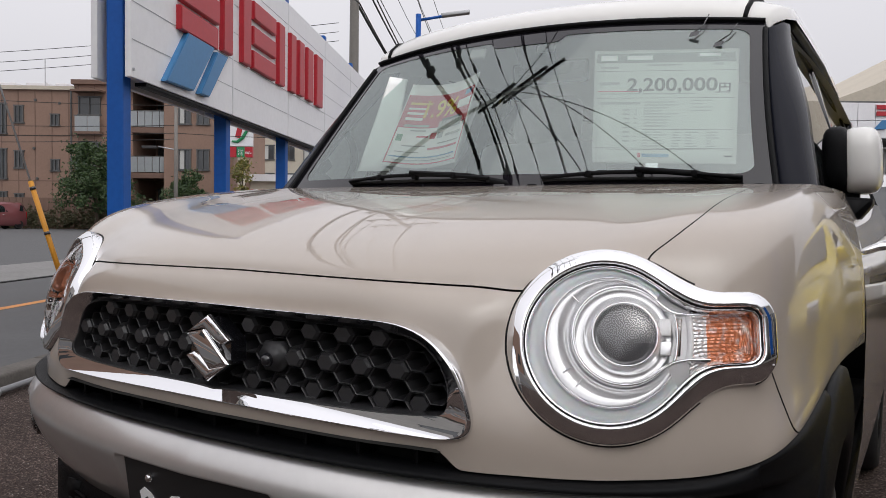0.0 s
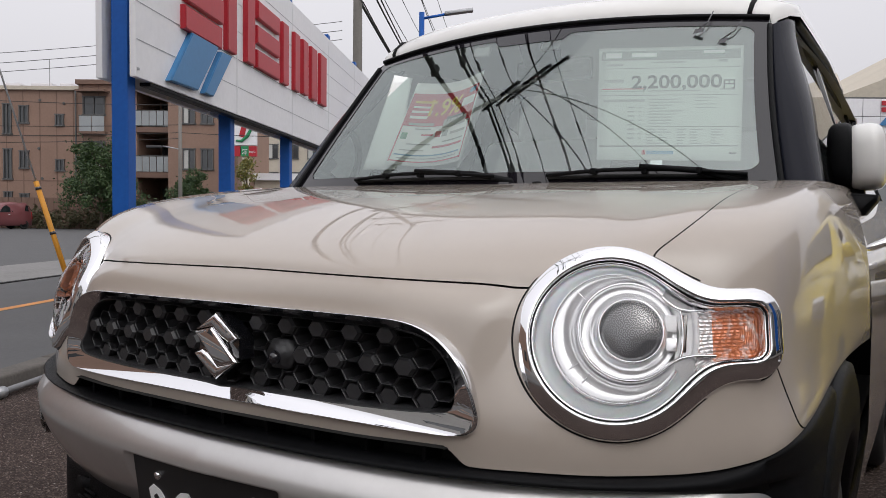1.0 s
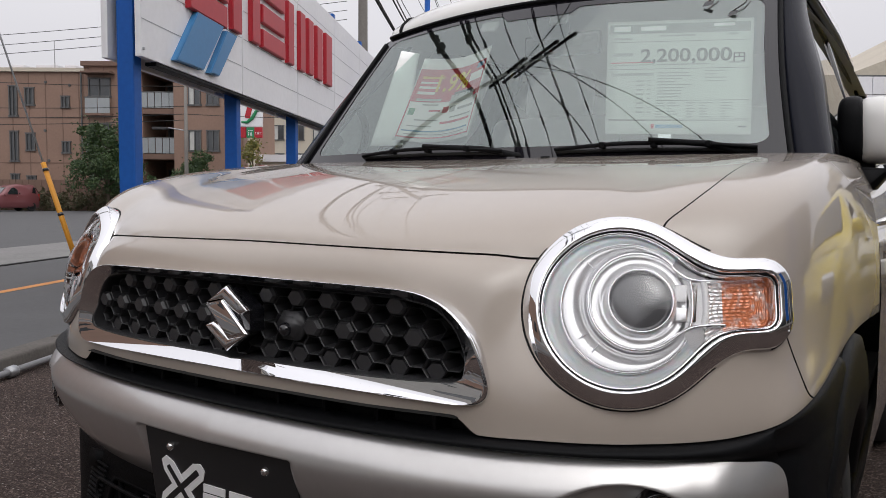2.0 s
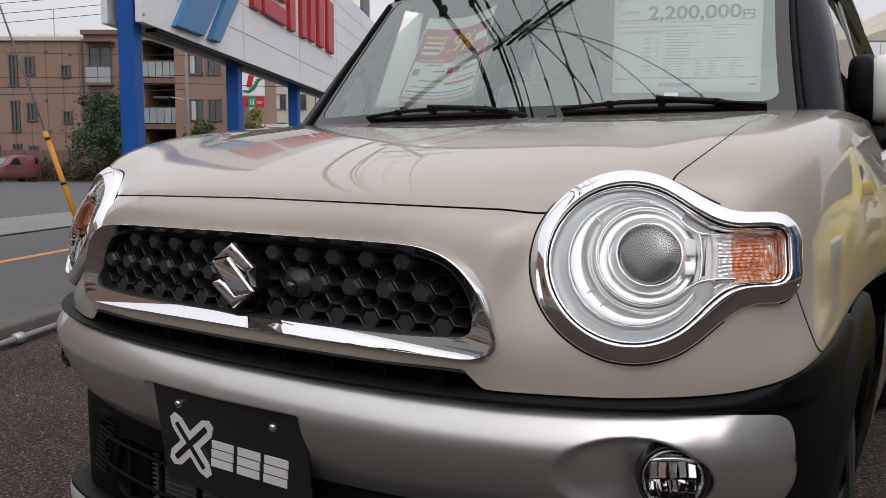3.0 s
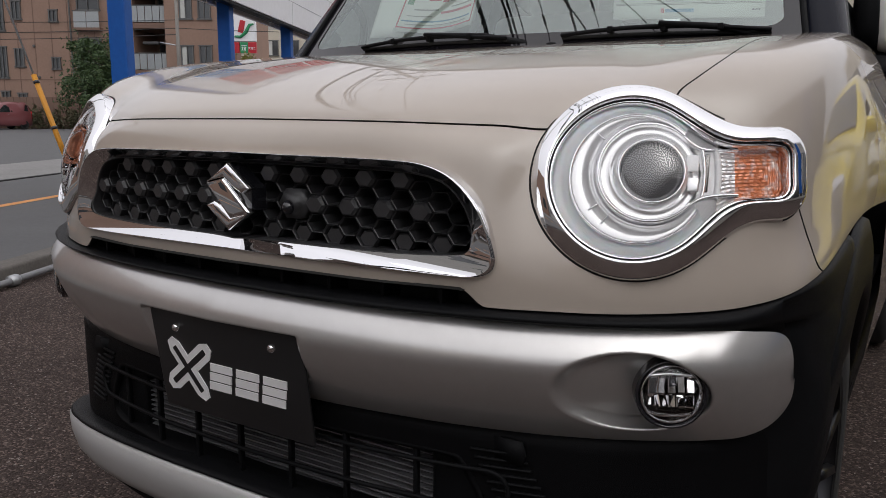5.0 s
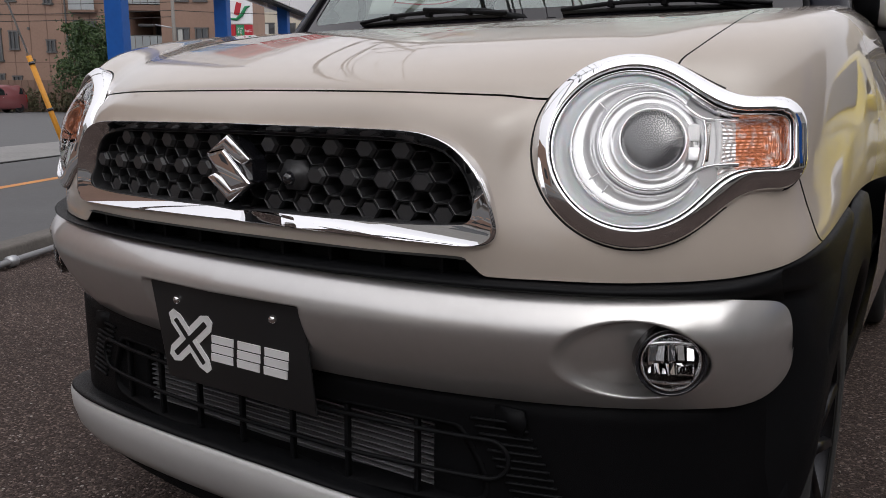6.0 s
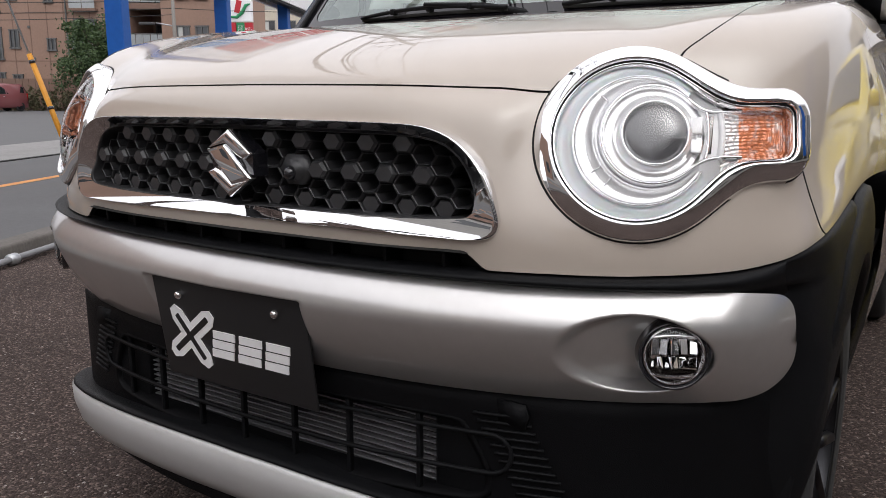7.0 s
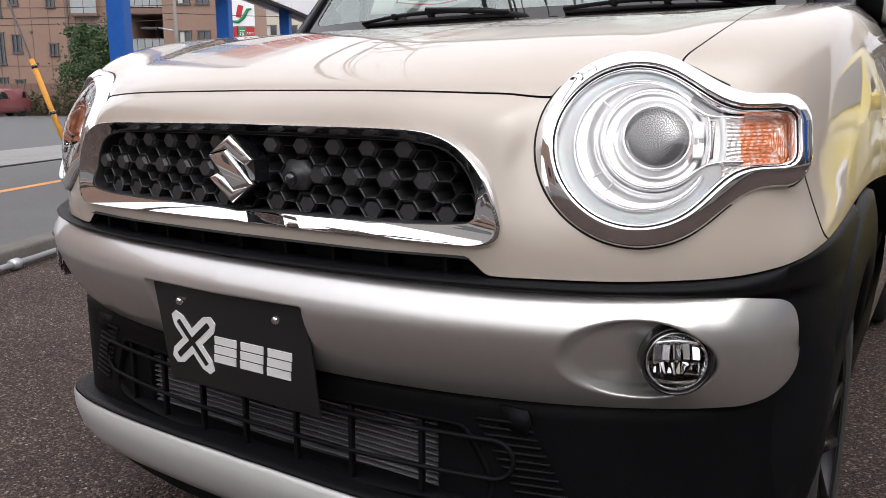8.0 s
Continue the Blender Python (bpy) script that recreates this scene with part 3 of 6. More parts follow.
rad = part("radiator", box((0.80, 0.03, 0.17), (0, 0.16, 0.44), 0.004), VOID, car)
FIN = material("radiator_fin", (0.16, 0.16, 0.17), 0.5, 0.2, 0.0, 0.15, 20.0)
fin = box((0.66, 0.012, 0.0022))
fin_me = bpy.data.meshes.new("fin")
fin.to_mesh(fin_me)
fin_me.materials.append(FIN)
for i in range(15):
    f = new("fin", fin_me)
    f.parent, f.location = rad, (0, 0.140, 0.368 + 0.0095 * i)

for s in (1, -1):
    part("end_tank", box((0.09, 0.05, 0.17), (s * 0.368, 0.150, 0.44), 0.006), BLACK, rad)
SKID_SILVER = material("skid_silver", (0.50, 0.50, 0.495), 0.38, 0.25, 0.3, 0.03, 40.0, 0.05, 500.0)
# skid plate
SKID = [(0, 0.040), (0.20, 0.047), (0.40, 0.076), (0.55, 0.120), (0.66, 0.172), (0.73, 0.224), (0.765, 0.265)]
rows = []
xs = np.linspace(-0.75, 0.75, 160)
top = 0.378 - 0.072 * (np.abs(xs) / 0.75) ** 2.2
for k, d, h in ((0, 0.06, 0.004), (0, 0.008, 0.004), (0.04, 0.0, 0), (0.3, 0.002, 0), (0.6, 0.012, 0), (0.85, 0.032, 0), (1.0, 0.065, 0), (1.05, 0.12, 0)):
    rows.append(np.stack([xs, along(SKID, np.abs(xs)) + d, top - 0.118 * k * (1 - 0.55 * np.clip((np.abs(xs) - 0.6) / 0.165, 0, 1)) + h], -1))
part("skid_plate", sheet(rows), SKID_SILVER, car, "pale silver skid plate under the bumper")
rows = [np.stack([xs, along(SKID, np.abs(xs)) * (1 - f) + (mouth_y(xs) + 0.01) * f + d, top + h], -1) for f, d, h in ((0, 0.02, 0.0), (0, 0.004, 0.005), (0.15, 0, 0.009), (0.5, 0, 0.010), (1, 0, 0.008), (1, 0.03, 0.004))]
part("lip", sheet(rows), BLACK, car, "black lip above the skid plate")

# black plate cover with white shapes
TILT_PLATE = Matrix.Translation((0, 0.0405, 0.5745)) @ Matrix.Rotation(radians(8), 4, "X")
plate = part("plate_cover", box((0.33, 0.005, 0.175), (0, 0, 0), 0.002, None), PLATE_BLACK, car, "black display plate with white plain shapes")
plate.matrix_basis = TILT_PLATE
for x in (-0.105, 0.105):
    screw = part("screw", lathe([(0, 0.007), (0.004, 0.0065), (0.0065, 0.004), (0.0072, 0.0)], Matrix.Translation((x, -0.0025, 0.0615)) @ Matrix.Rotation(radians(90), 4, "X"), 20), CHROME, plate)


def plate_shape(pts, thick=0.0016, mat=None):
    return part("plain_shape", prism(pts, thick, Matrix.Translation((0, -0.0025 - thick, 0)), 0.0), mat or PLATE_WHITE, plate, "" if mat is PLATE_BLACK else "white plain shape", False)


for (x0, z0), (x1, z1) in (((-0.117, 0.026), (-0.066, -0.044)), ((-0.047, 0.028), (-0.132, -0.038))):
    d = Vector((x1 - x0, z1 - z0)).normalized() * 0.009
    n = Vector((-d.y, d.x))
    for grow, lift, mat in ((1.75, 0.0, PLATE_WHITE), (0.55, -0.0006, PLATE_BLACK)):
        tip = d * grow * (1.0 if grow > 1 else 0.2)
        w = n * grow
        cut_ = n * grow * 0.45
        pts = [(x0 - w.x, z0 - w.y), (x1 - w.x, z1 - w.y), (x1 + tip.x - cut_.x, z1 + tip.y - cut_.y), (x1 + tip.x + cut_.x, z1 + tip.y + cut_.y), (x1 + w.x, z1 + w.y), (x0 + w.x, z0 + w.y), (x0 - tip.x + cut_.x, z0 - tip.y + cut_.y), (x0 - tip.x - cut_.x, z0 - tip.y - cut_.y)]
        shape = plate_shape(pts, 0.0016 + (x0 < -0.1) * 0.0003 - lift, mat)
for x in (-0.019, 0.039, 0.0965):
    for z, dx in ((0.0045, 0.004), (-0.012, 0.0), (-0.0285, -0.004)):
        plate_shape([(x + dx - 0.024, z - 0.0068), (x + dx + 0.0245, z - 0.0068), (x + dx + 0.0265, z + 0.0068), (x + dx - 0.022, z + 0.0068)])

# ---- grille ----
g_out, g_in = loop(GRILLE), loop(MOUTH)
rows = []
for f, dy in ((0, 0.03), (0, -0.003), (0.02, -0.0065), (0.05, -0.0078), (0.09, -0.0066), (0.935, 0.0178), (0.95, 0.030)):
    q = g_out * (1 - f) + g_in * f
    dy = dy - max(dy, 0) * 0.70 * smooth01((0.835 - q[:, 1]) / 0.03) * (f < 0.96)
    rows.append(np.stack([q[:, 0], nose_y(q[:, 0]) + dy, q[:, 1]], -1))
gr = 0.019
HEX = [(gr * math.cos(k * math.pi / 3), 0.8286 * gr * math.sin(k * math.pi / 3)) for k in range(6)]


def grille_y(x):
    return 0.084 + 0.16 * x * x


CELLS = loop([(a * 1.012, 0.852 + (c - 0.852) * (1.10 if c > 0.85 else 1.04)) for a, c in MOUTH])
honey = bmesh.new()
bosses = []
for i in range(-15, 16):
    for j in range(-2, 7):
        x, z = 0.029 * i + 0.002, 0.886 - 0.028 * j + (0.014 if i % 2 else 0)
        rim = np.array([(x + a, z + c) for a, c in HEX])
        if not inside(CELLS, rim[:, 0], rim[:, 1]).all():
            continue
        if (i % 2 == 0 and j % 3 == 0) or (i % 2 and j % 3 == 2):
            bosses.append((x, z))
        ring = []
        for f, d in ((1.0, 0.003), (0.975, -0.0012), (0.915, -0.0004), (0.875, 0.004), (0.80, 0.045)):
            ring.append([honey.verts.new((x + f * a, grille_y(x + f * a) + d, z + f * c)) for a, c in HEX])
        for a, b in zip(ring, ring[1:]):
            for k in range(6):
                honey.faces.new((a[k], a[(k + 1) % 6], b[(k + 1) % 6], b[k]))
        honey.faces.new(ring[-1])
surround = sharp(part("grille_surround", sheet(rows, closed=True), CHROME, car, "chrome grille surround"), 32)
GRILLE_BLACK = material("grille_black", (0.032, 0.032, 0.034), 0.34, 0.0, 0.0, 0.1, 20.0, 0.15, 900.0)
rows = []
for f, dy in ((0.925, 0.030), (0.930, 0.0170), (0.95, 0.0160), (1.0, 0.020), (1.02, 0.06)):
    q = g_out * (1 - f) + g_in * f
    dy = dy - 0.0095 * smooth01((0.835 - q[:, 1]) / 0.03) * (dy < 0.025)
    rows.append(np.stack([q[:, 0], nose_y(q[:, 0]) + dy, q[:, 1]], -1))
part("inner_lip", sheet(rows, closed=True), GRILLE_BLACK, surround, "black inner lip")
grille = part("grille", honey, GRILLE_BLACK, car, "black honeycomb grille", False)
boss = bmesh.new()
rings = [[boss.verts.new((f * a, d, f * c)) for a, c in HEX] for f, d in ((0.95, 0.02), (0.93, -0.003), (0.72, -0.008))]
for a, b in zip(rings, rings[1:]):
    for k in range(6):
        boss.faces.new((a[k], a[(k + 1) % 6], b[(k + 1) % 6], b[k]))
boss.faces.new(rings[-1])
bmesh.ops.recalc_face_normals(boss, faces=boss.faces)
boss_me = bpy.data.meshes.new("hexagon_boss")
boss.to_mesh(boss_me)
boss_me.materials.append(GRILLE_BLACK)
for x, z in bosses:
    if abs(x) < 0.01 or (0.07 < x < 0.13 and 0.82 < z < 0.87):
        continue
    b = new("hexagon_boss", boss_me)
    b.parent = grille
    if z < 0.805:
        z, x = z - 0.002, x
    b.matrix_basis = Matrix.Translation((x, grille_y(x) + (0.010 if z < 0.81 else 0.0), z)) @ Matrix.Rotation(math.atan(0.32 * x), 4, "Z")
# parking camera housing beside the badge
cam_box = part("camera_housing", prism([(x * 1.55, z * 1.6) for x, z in HEX], 0.03, Matrix.Translation((0.107, grille_y(0.107) - 0.012, 0.843)), 0.007), GRILLE_BLACK, grille)
part("camera_eye", lathe([(0, 0.010), (0.007, 0.008), (0.010, 0.003), (0.011, -0.004)], Matrix.Translation((0.104, grille_y(0.107) - 0.013, 0.838)) @ Matrix.Rotation(radians(100), 4, "X"), 24), GLOSS, cam_box)
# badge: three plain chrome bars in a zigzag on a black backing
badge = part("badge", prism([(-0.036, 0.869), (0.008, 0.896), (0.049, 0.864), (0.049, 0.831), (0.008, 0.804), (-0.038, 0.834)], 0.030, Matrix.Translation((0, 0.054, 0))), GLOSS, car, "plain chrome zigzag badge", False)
arm_, mid_ = [(-0.041, 0.870), (0.008, 0.901), (0.055, 0.865), (0.036, 0.857), (0.022, 0.863), (0.000, 0.879)], 0.85
for pts in (arm_, [(-0.041, 0.870), (0.000, 0.879), (0.055, 0.829), (0.012, 0.816)], [(0.014 - x, 2 * mid_ - z) for x, z in arm_]):
    bm = prism(pts, 0.012, Matrix.Translation((0, 0.042, 0)))
    bmesh.ops.bevel(bm, geom=[e for e in bm.edges if all(v.co.y < 0.043 for v in e.verts)], offset=0.0068, segments=3, affect="EDGES", profile=0.5, clamp_overlap=True)
    sharp(part("badge_bar", bm, CHROME, badge, "bright chrome bar"), 30)

# ---- headlights ----
REFLECT = material("lamp_reflector", (0.93, 0.93, 0.935), 0.16, 0.0, 0.8, 0.04, 30.0)
GUIDE = material("light_guide", (0.93, 0.935, 0.95), 0.28, 0.0, 0.5, 0.03, 20.0, Subsurface_Weight=0.2)
SATIN = material("satin_silver", (0.93, 0.93, 0.935), 0.25, 0.0, 0.0, 0.03, 20.0)
BOWL = material("bright_bowl", (0.95, 0.95, 0.955), 0.10, 0.6, 0.0, 0.03, 30.0)
EYE_GLASS = material("projector_glass", (0.085, 0.085, 0.09), 0.02, 0.0, 0.0, 0.0, 4.0, IOR=1.8)
AMBER = material("amber_reflector", (0.80, 0.27, 0.12), 0.10, 0.35, 0.8, 0.30, 60.0)
an, ak = AMBER.node_tree.nodes, AMBER.node_tree.links
clear_spots, clear_mix, clear_step, spot_at = (an.new("ShaderNode" + x) for x in ("TexNoise", "Mix", "MapRange", "TexCoord"))
clear_spots.inputs["Scale"].default_value, clear_spots.inputs["Detail"].default_value = 85.0, 4.0
clear_step.inputs["From Min"].default_value, clear_step.inputs["From Max"].default_value = 0.50, 0.72
clear_mix.data_type = "RGBA"
clear_mix.inputs["B"].default_value = (0.93, 0.82, 0.76, 1)
was = an["Principled BSDF"].inputs["Base Color"].links[0].from_socket
ak.new(spot_at.outputs["Object"], clear_spots.inputs["Vector"])
ak.new(clear_spots.outputs["Fac"], clear_step.inputs["Value"])
ak.new(clear_step.outputs["Result"], clear_mix.inputs["Factor"])
ak.new(was, clear_mix.inputs["A"])
ak.new(clear_mix.outputs["Result"], an["Principled BSDF"].inputs["Base Color"])


def lamp_loop(a0, b0, r, h, n=72):
    th = np.linspace(0, math.tau, n, endpoint=False)
    return lamp_point(a0 + r * np.cos(th), b0 + r * np.sin(th), h + 0.9 * (a0 + r * np.cos(th)) ** 2 * 0.6)


def lamp_nest(loops, s):
    return sheet(np.array([lamp_loop(*l) for l in loops]) * (s, 1, 1), closed=True)


def lamp_arc(loops, s, w0=45, w1=332):
    """Nested rings that stay open towards the indicator."""
    th = np.radians(np.linspace(w0, w1, 80))
    rows_ = []
    for a0, b0, r, h in loops:
        a, b = a0 + r * np.cos(th), b0 + r * np.sin(th)
        rows_.append(lamp_point(a, b, h + 0.54 * a * a) * (s, 1, 1))
    return sheet(rows_)


SEAT, BED = lamp_seat()


def lamp_ring(levels, s, seat=0.0, bed=0.0):
    pts = []
    for level, h in levels:
        a, b = lamp_outline(level, 200)
        pts.append(lamp_point(a, b, h + seat * SEAT + bed * BED) * (s, 1, 1))
    return sheet(pts, closed=True)


def lamp_fill(level, h0, bulge, s):
    """A domed cover over the lamp's outline."""
    a, b = lamp_outline(level, 200)
    pts = [lamp_point(a * f + 0.03 * (1 - f), b * f, h0 + bulge * (1 - f * f)) * (s, 1, 1) for f in np.linspace(1, 0.02, 14)]
    return sheet(pts, closed=True)


rng = np.random.default_rng(4)
for s in (1, -1):
    lamp = part("headlight", lamp_ring(((0.000, -0.045), (0.000, -0.004), (-0.0012, 0.000), (-0.0025, 0.0014), (-0.010, 0.0070), (-0.018, 0.0118), (-0.0203, 0.0124), (-0.0220, 0.0110), (-0.0232, 0.004), (-0.0236, -0.02)), s, 1.0), CHROME, car, "round headlight in a keyhole-shaped chrome surround")
    part("gap_seal", lamp_ring(((0.0020, -0.012), (0.0017, 0.0006), (-0.001, 0.0006), (-0.001, -0.02)), s, 0.0, 1.0), VOID, lamp)
    part("housing", lamp_fill(-0.015, -0.024, -0.006, s), REFLECT, lamp, "silver lamp housing")
    part("inner_seal", lamp_ring(((-0.0230, -0.012), (-0.0230, 0.005), (-0.0246, 0.005), (-0.0246, -0.02)), s, 0.9), VOID, lamp)
    part("rim", lamp_ring(((-0.0245, -0.02), (-0.0246, 0.004), (-0.0258, 0.0055), (-0.0276, 0.003), (-0.0282, -0.03)), s, 0.9), CHROME, lamp)
    part("light_guide", lamp_arc(((0.003, 0.001, 0.1030, -0.016), (0.003, 0.001, 0.1005, -0.008), (0.004, 0.002, 0.0960, -0.0055), (0.008, 0.005, 0.0890, -0.0075), (0.010, 0.006, 0.0855, -0.016)), s), GUIDE, lamp, "frosted white light guide")
    part("ring", lamp_arc(((0.010, 0.006, 0.0868, -0.016), (0.010, 0.006, 0.0862, -0.0080), (0.0105, 0.0065, 0.0845, -0.0065), (0.011, 0.007, 0.0825, -0.0085), (0.011, 0.007, 0.0815, -0.018)), s), CHROME, lamp)
    part("reflector", lamp_arc(((0.011, 0.007, 0.0822, -0.013), (0.013, 0.009, 0.0790, -0.0125), (0.020, 0.013, 0.0725, -0.0150), (0.0235, 0.0155, 0.0690, -0.0200), (0.025, 0.0165, 0.0660, -0.031)), s), BOWL, lamp, "bright reflector bowl")
    for w in (2.35, 3.75, 4.05):
        keys = [lamp_point(0.016 + r * math.cos(w), 0.010 + r * math.sin(w), -0.012 + 0.54 * (0.016 + r * math.cos(w)) ** 2) * (s, 1, 1) for r in np.linspace(0.066, 0.080, 8)]
        part("step", tube(keys, 0.0011, 6), CHROME, lamp)
    arc = [(0.0258 + 0.0655 * math.cos(w), 0.0165 + 0.0655 * math.sin(w)) for w in np.linspace(radians(42), radians(312), 60)]
    upper = spline(np.array([(0.136, 0.0500), (0.112, 0.0480), (0.093, 0.0490), (0.0835, 0.0535), arc[0]]), np.linspace(0, 3.9, 24))
    lower = spline(np.array([arc[-1], (0.0805, -0.0235), (0.093, -0.0165), (0.112, -0.0125), (0.136, -0.0110)]), np.linspace(0.1, 4, 24))
    line = np.concatenate([upper, arc, lower])
    for _ in range(3):
        line[1:-1] = (line[:-2] + 2 * line[1:-1] + line[2:]) / 4
    d = np.gradient(line, axis=0)
    inward = np.stack([-d[:, 1], d[:, 0]], -1) / np.linalg.norm(d, axis=1, keepdims=True)
    rows = []
    for off, h in ((-0.0022, -0.030), (-0.0018, -0.0165), (0.0, -0.0135), (0.0028, -0.0145), (0.0046, -0.024)):
        q = line + inward * off
        rows.append(lamp_point(q[:, 0], q[:, 1], h + 0.54 * q[:, 0] ** 2) * (s, 1, 1))
    part("ring", sheet(rows), CHROME, lamp, "chrome keyhole-shaped inner ring")
    part("bezel", lamp_nest(((0.0265, 0.0165, 0.0618, -0.022), (0.0272, 0.0168, 0.0560, -0.0245), (0.0280, 0.017, 0.0500, -0.0215), (0.0285, 0.017, 0.0455, -0.0130), (0.0285, 0.017, 0.0430, -0.0120)), s), BOWL, lamp)
    part("lens_ring", lamp_nest(((0.0285, 0.017, 0.0435, -0.020), (0.0285, 0.017, 0.0430, -0.0105), (0.0285, 0.017, 0.0412, -0.0095), (0.0285, 0.017, 0.0395, -0.0110), (0.0285, 0.017, 0.0390, -0.026)), s), CHROME, lamp)
    lens_at = Matrix.Diagonal((s, 1, 1, 1)) @ Matrix.Translation(lamp_point(0.0285, 0.017, -0.0195)) @ Matrix((LAMP_X, LAMP_Z, LAMP_N)).transposed().to_4x4()
    part("projector_lens", lathe([(0.0400 * math.cos(k), 0.013 * math.sin(k)) for k in np.linspace(0, math.pi / 2 - 0.002, 40)], lens_at, 96), EYE_GLASS, lamp, "dark round projector lens")
    aa, bb = np.meshgrid(np.linspace(0.045, 0.109, 64), np.linspace(-0.09, 0.11, 120))
    open_ = (lamp_sdf(aa, bb) < -0.0285) & (np.hypot(aa - 0.0258, bb - 0.0165) > 0.064) & (np.hypot(aa - 0.010, bb - 0.006) > 0.076)
    part("inner_panel", sheet(lamp_point(aa, bb, -0.0185 + 0.54 * aa * aa) * (s, 1, 1), keep=open_), SATIN, lamp, "bright silver inner panel")
    lamp_turn = Matrix(((s * LAMP_X[0], 0, s * LAMP_N[0]), (LAMP_X[1], LAMP_Z[1], LAMP_N[1]), (LAMP_X[2], LAMP_Z[2], LAMP_N[2]))).to_quaternion()
    for a0, b0, w0, h0, mat in ((0.080, 0.029, 0.015, 0.022, SATIN), (0.080, 0.001, 0.014, 0.018, BOWL), (0.097, 0.017, 0.006, 0.050, SMOKED)):
        part("bridge", box((w0, h0, 0.004), (0, 0, 0), 0.0015, Matrix.LocRotScale(Vector(lamp_point(a0, b0, -0.012) * (s, 1, 1)), lamp_turn, None)), mat, lamp)
    for a0, r0 in ((0.092, 0.0022), (0.109, 0.0045)):
        keys = [lamp_point(a0 + 0.008 * math.cos(w) - 0.005, 0.018 + 0.036 * math.sin(w), -0.012) * (s, 1, 1) for w in np.linspace(-1.2, 1.2, 18)]
        part("rib", tube(keys, r0, 8), SATIN if r0 > 0.003 else CHROME, lamp)
    # indicator: a rippled reflector, clear towards the lamp and amber outside
    for name, a0, a1, mat, label in (("crystal", 0.110, 0.1335, BOWL, "clear fluted crystal"), ("indicator", 0.1335, 0.2035, AMBER, "amber rippled indicator")):
        na, nb = int((a1 - a0) / 0.0009), 90
        aa, bb = np.meshgrid(np.linspace(a0, a1, na), np.linspace(-0.034, 0.062, nb))
        edge = lamp_sdf(aa, bb)
        ripple = 0.0008 * np.sin(edge * 1300) + 0.0004 * np.sin(aa * 800 + 2 * np.sin(bb * 170)) + 0.0002 * np.sin(bb * 700)
        hh = -0.0135 + ripple - 0.012 * smooth01((edge + 0.036) / 0.014) * 0.6
        part(name, sheet(lamp_point(aa, bb, hh) * (s, 1, 1), keep=edge < -0.0275), mat, lamp, label)
    part("cover", lamp_fill(-0.022, 0.000, 0.027, s), LENS, lamp, "clear lamp cover").visible_shadow = False

# ---- fog lamps ----
for s in (1, -1):
    M = Matrix.Diagonal((s, 1, 1, 1)) @ Matrix.Translation((0.649, 0.172, 0.630)) @ Matrix.Rotation(radians(27), 4, "Z") @ Matrix.Rotation(radians(90), 4, "X")
    fog = part("fog_lamp", lathe([(0.045, -0.03), (0.045, 0.002), (0.0438, 0.005), (0.041, 0.004), (0.038, -0.004), (0.038, -0.03)], M, 48), GLOSS, car, "small round clear fog lamp")
    part("rim", lathe([(0.0385, 0.0), (0.038, 0.003), (0.036, 0.003), (0.034, -0.004)], M, 48), CHROME, fog)
    part("bowl", lathe([(0.037, 0.0), (0.033, -0.012), (0.020, -0.022), (0.0, -0.025)], M, 40), SMOKED, fog)
    facets = bmesh.new()
    for i in range(-2, 3):
        for j, h in ((0.010, 0.021), (-0.011, 0.017)):
            box((0.0105, h, 0.010), (0.0118 * i, j, -0.006 + rng.uniform(-0.003, 0.003)), 0.0012, Matrix.Rotation(rng.uniform(-0.45, 0.45), 4, "Y") @ Matrix.Rotation(rng.uniform(-0.75, -0.15), 4, "X"), facets, 1)
    bmesh.ops.transform(facets, matrix=M, verts=facets.verts)
    part("reflector", facets, CHROME, fog, "faceted bright reflector", False)
    for y0 in (0.022, -0.024):
        keys = [M @ Vector((x, y0 + 0.004 * math.copysign(1, y0) * (1 - (x / 0.03) ** 2), 0.0)) for x in np.linspace(-0.03, 0.03, 9)]
        part("blade", tube(keys, 0.0028, 6), CHROME, fog)
    part("lens", lathe([(0.040, 0.003), (0.034, 0.009), (0.02, 0.013), (0.0005, 0.0145)], M, 40), LENS, fog, "clear lens").visible_shadow = False

# ---- windscreen, pillars, roof ----
def screen(f, g, back=0.0):
    """The windscreen: f from -1 to 1 across, g from 0 at the cowl to 1 at the roof; back: how far behind its face."""
    f, g = np.broadcast_arrays(np.asarray(f, float), np.asarray(g, float))
    w = 0.668 - 0.090 * g - 0.006 * np.sin(g * math.pi)
    y = 0.83 + 0.34 * g - 0.012 * np.sin(g * math.pi) + (0.11 - 0.01 * g) * f * f
    z = 1.105 + 0.455 * g - 0.022 * g * f * f
    return np.stack([f * w, y + 0.8 * back, z - 0.6 * back], -1)


part("windscreen", sheet(screen(U(-1, 1, 60), V(0, 1, 30))), PANE, car, "clear reflecting windscreen").visible_shadow = False
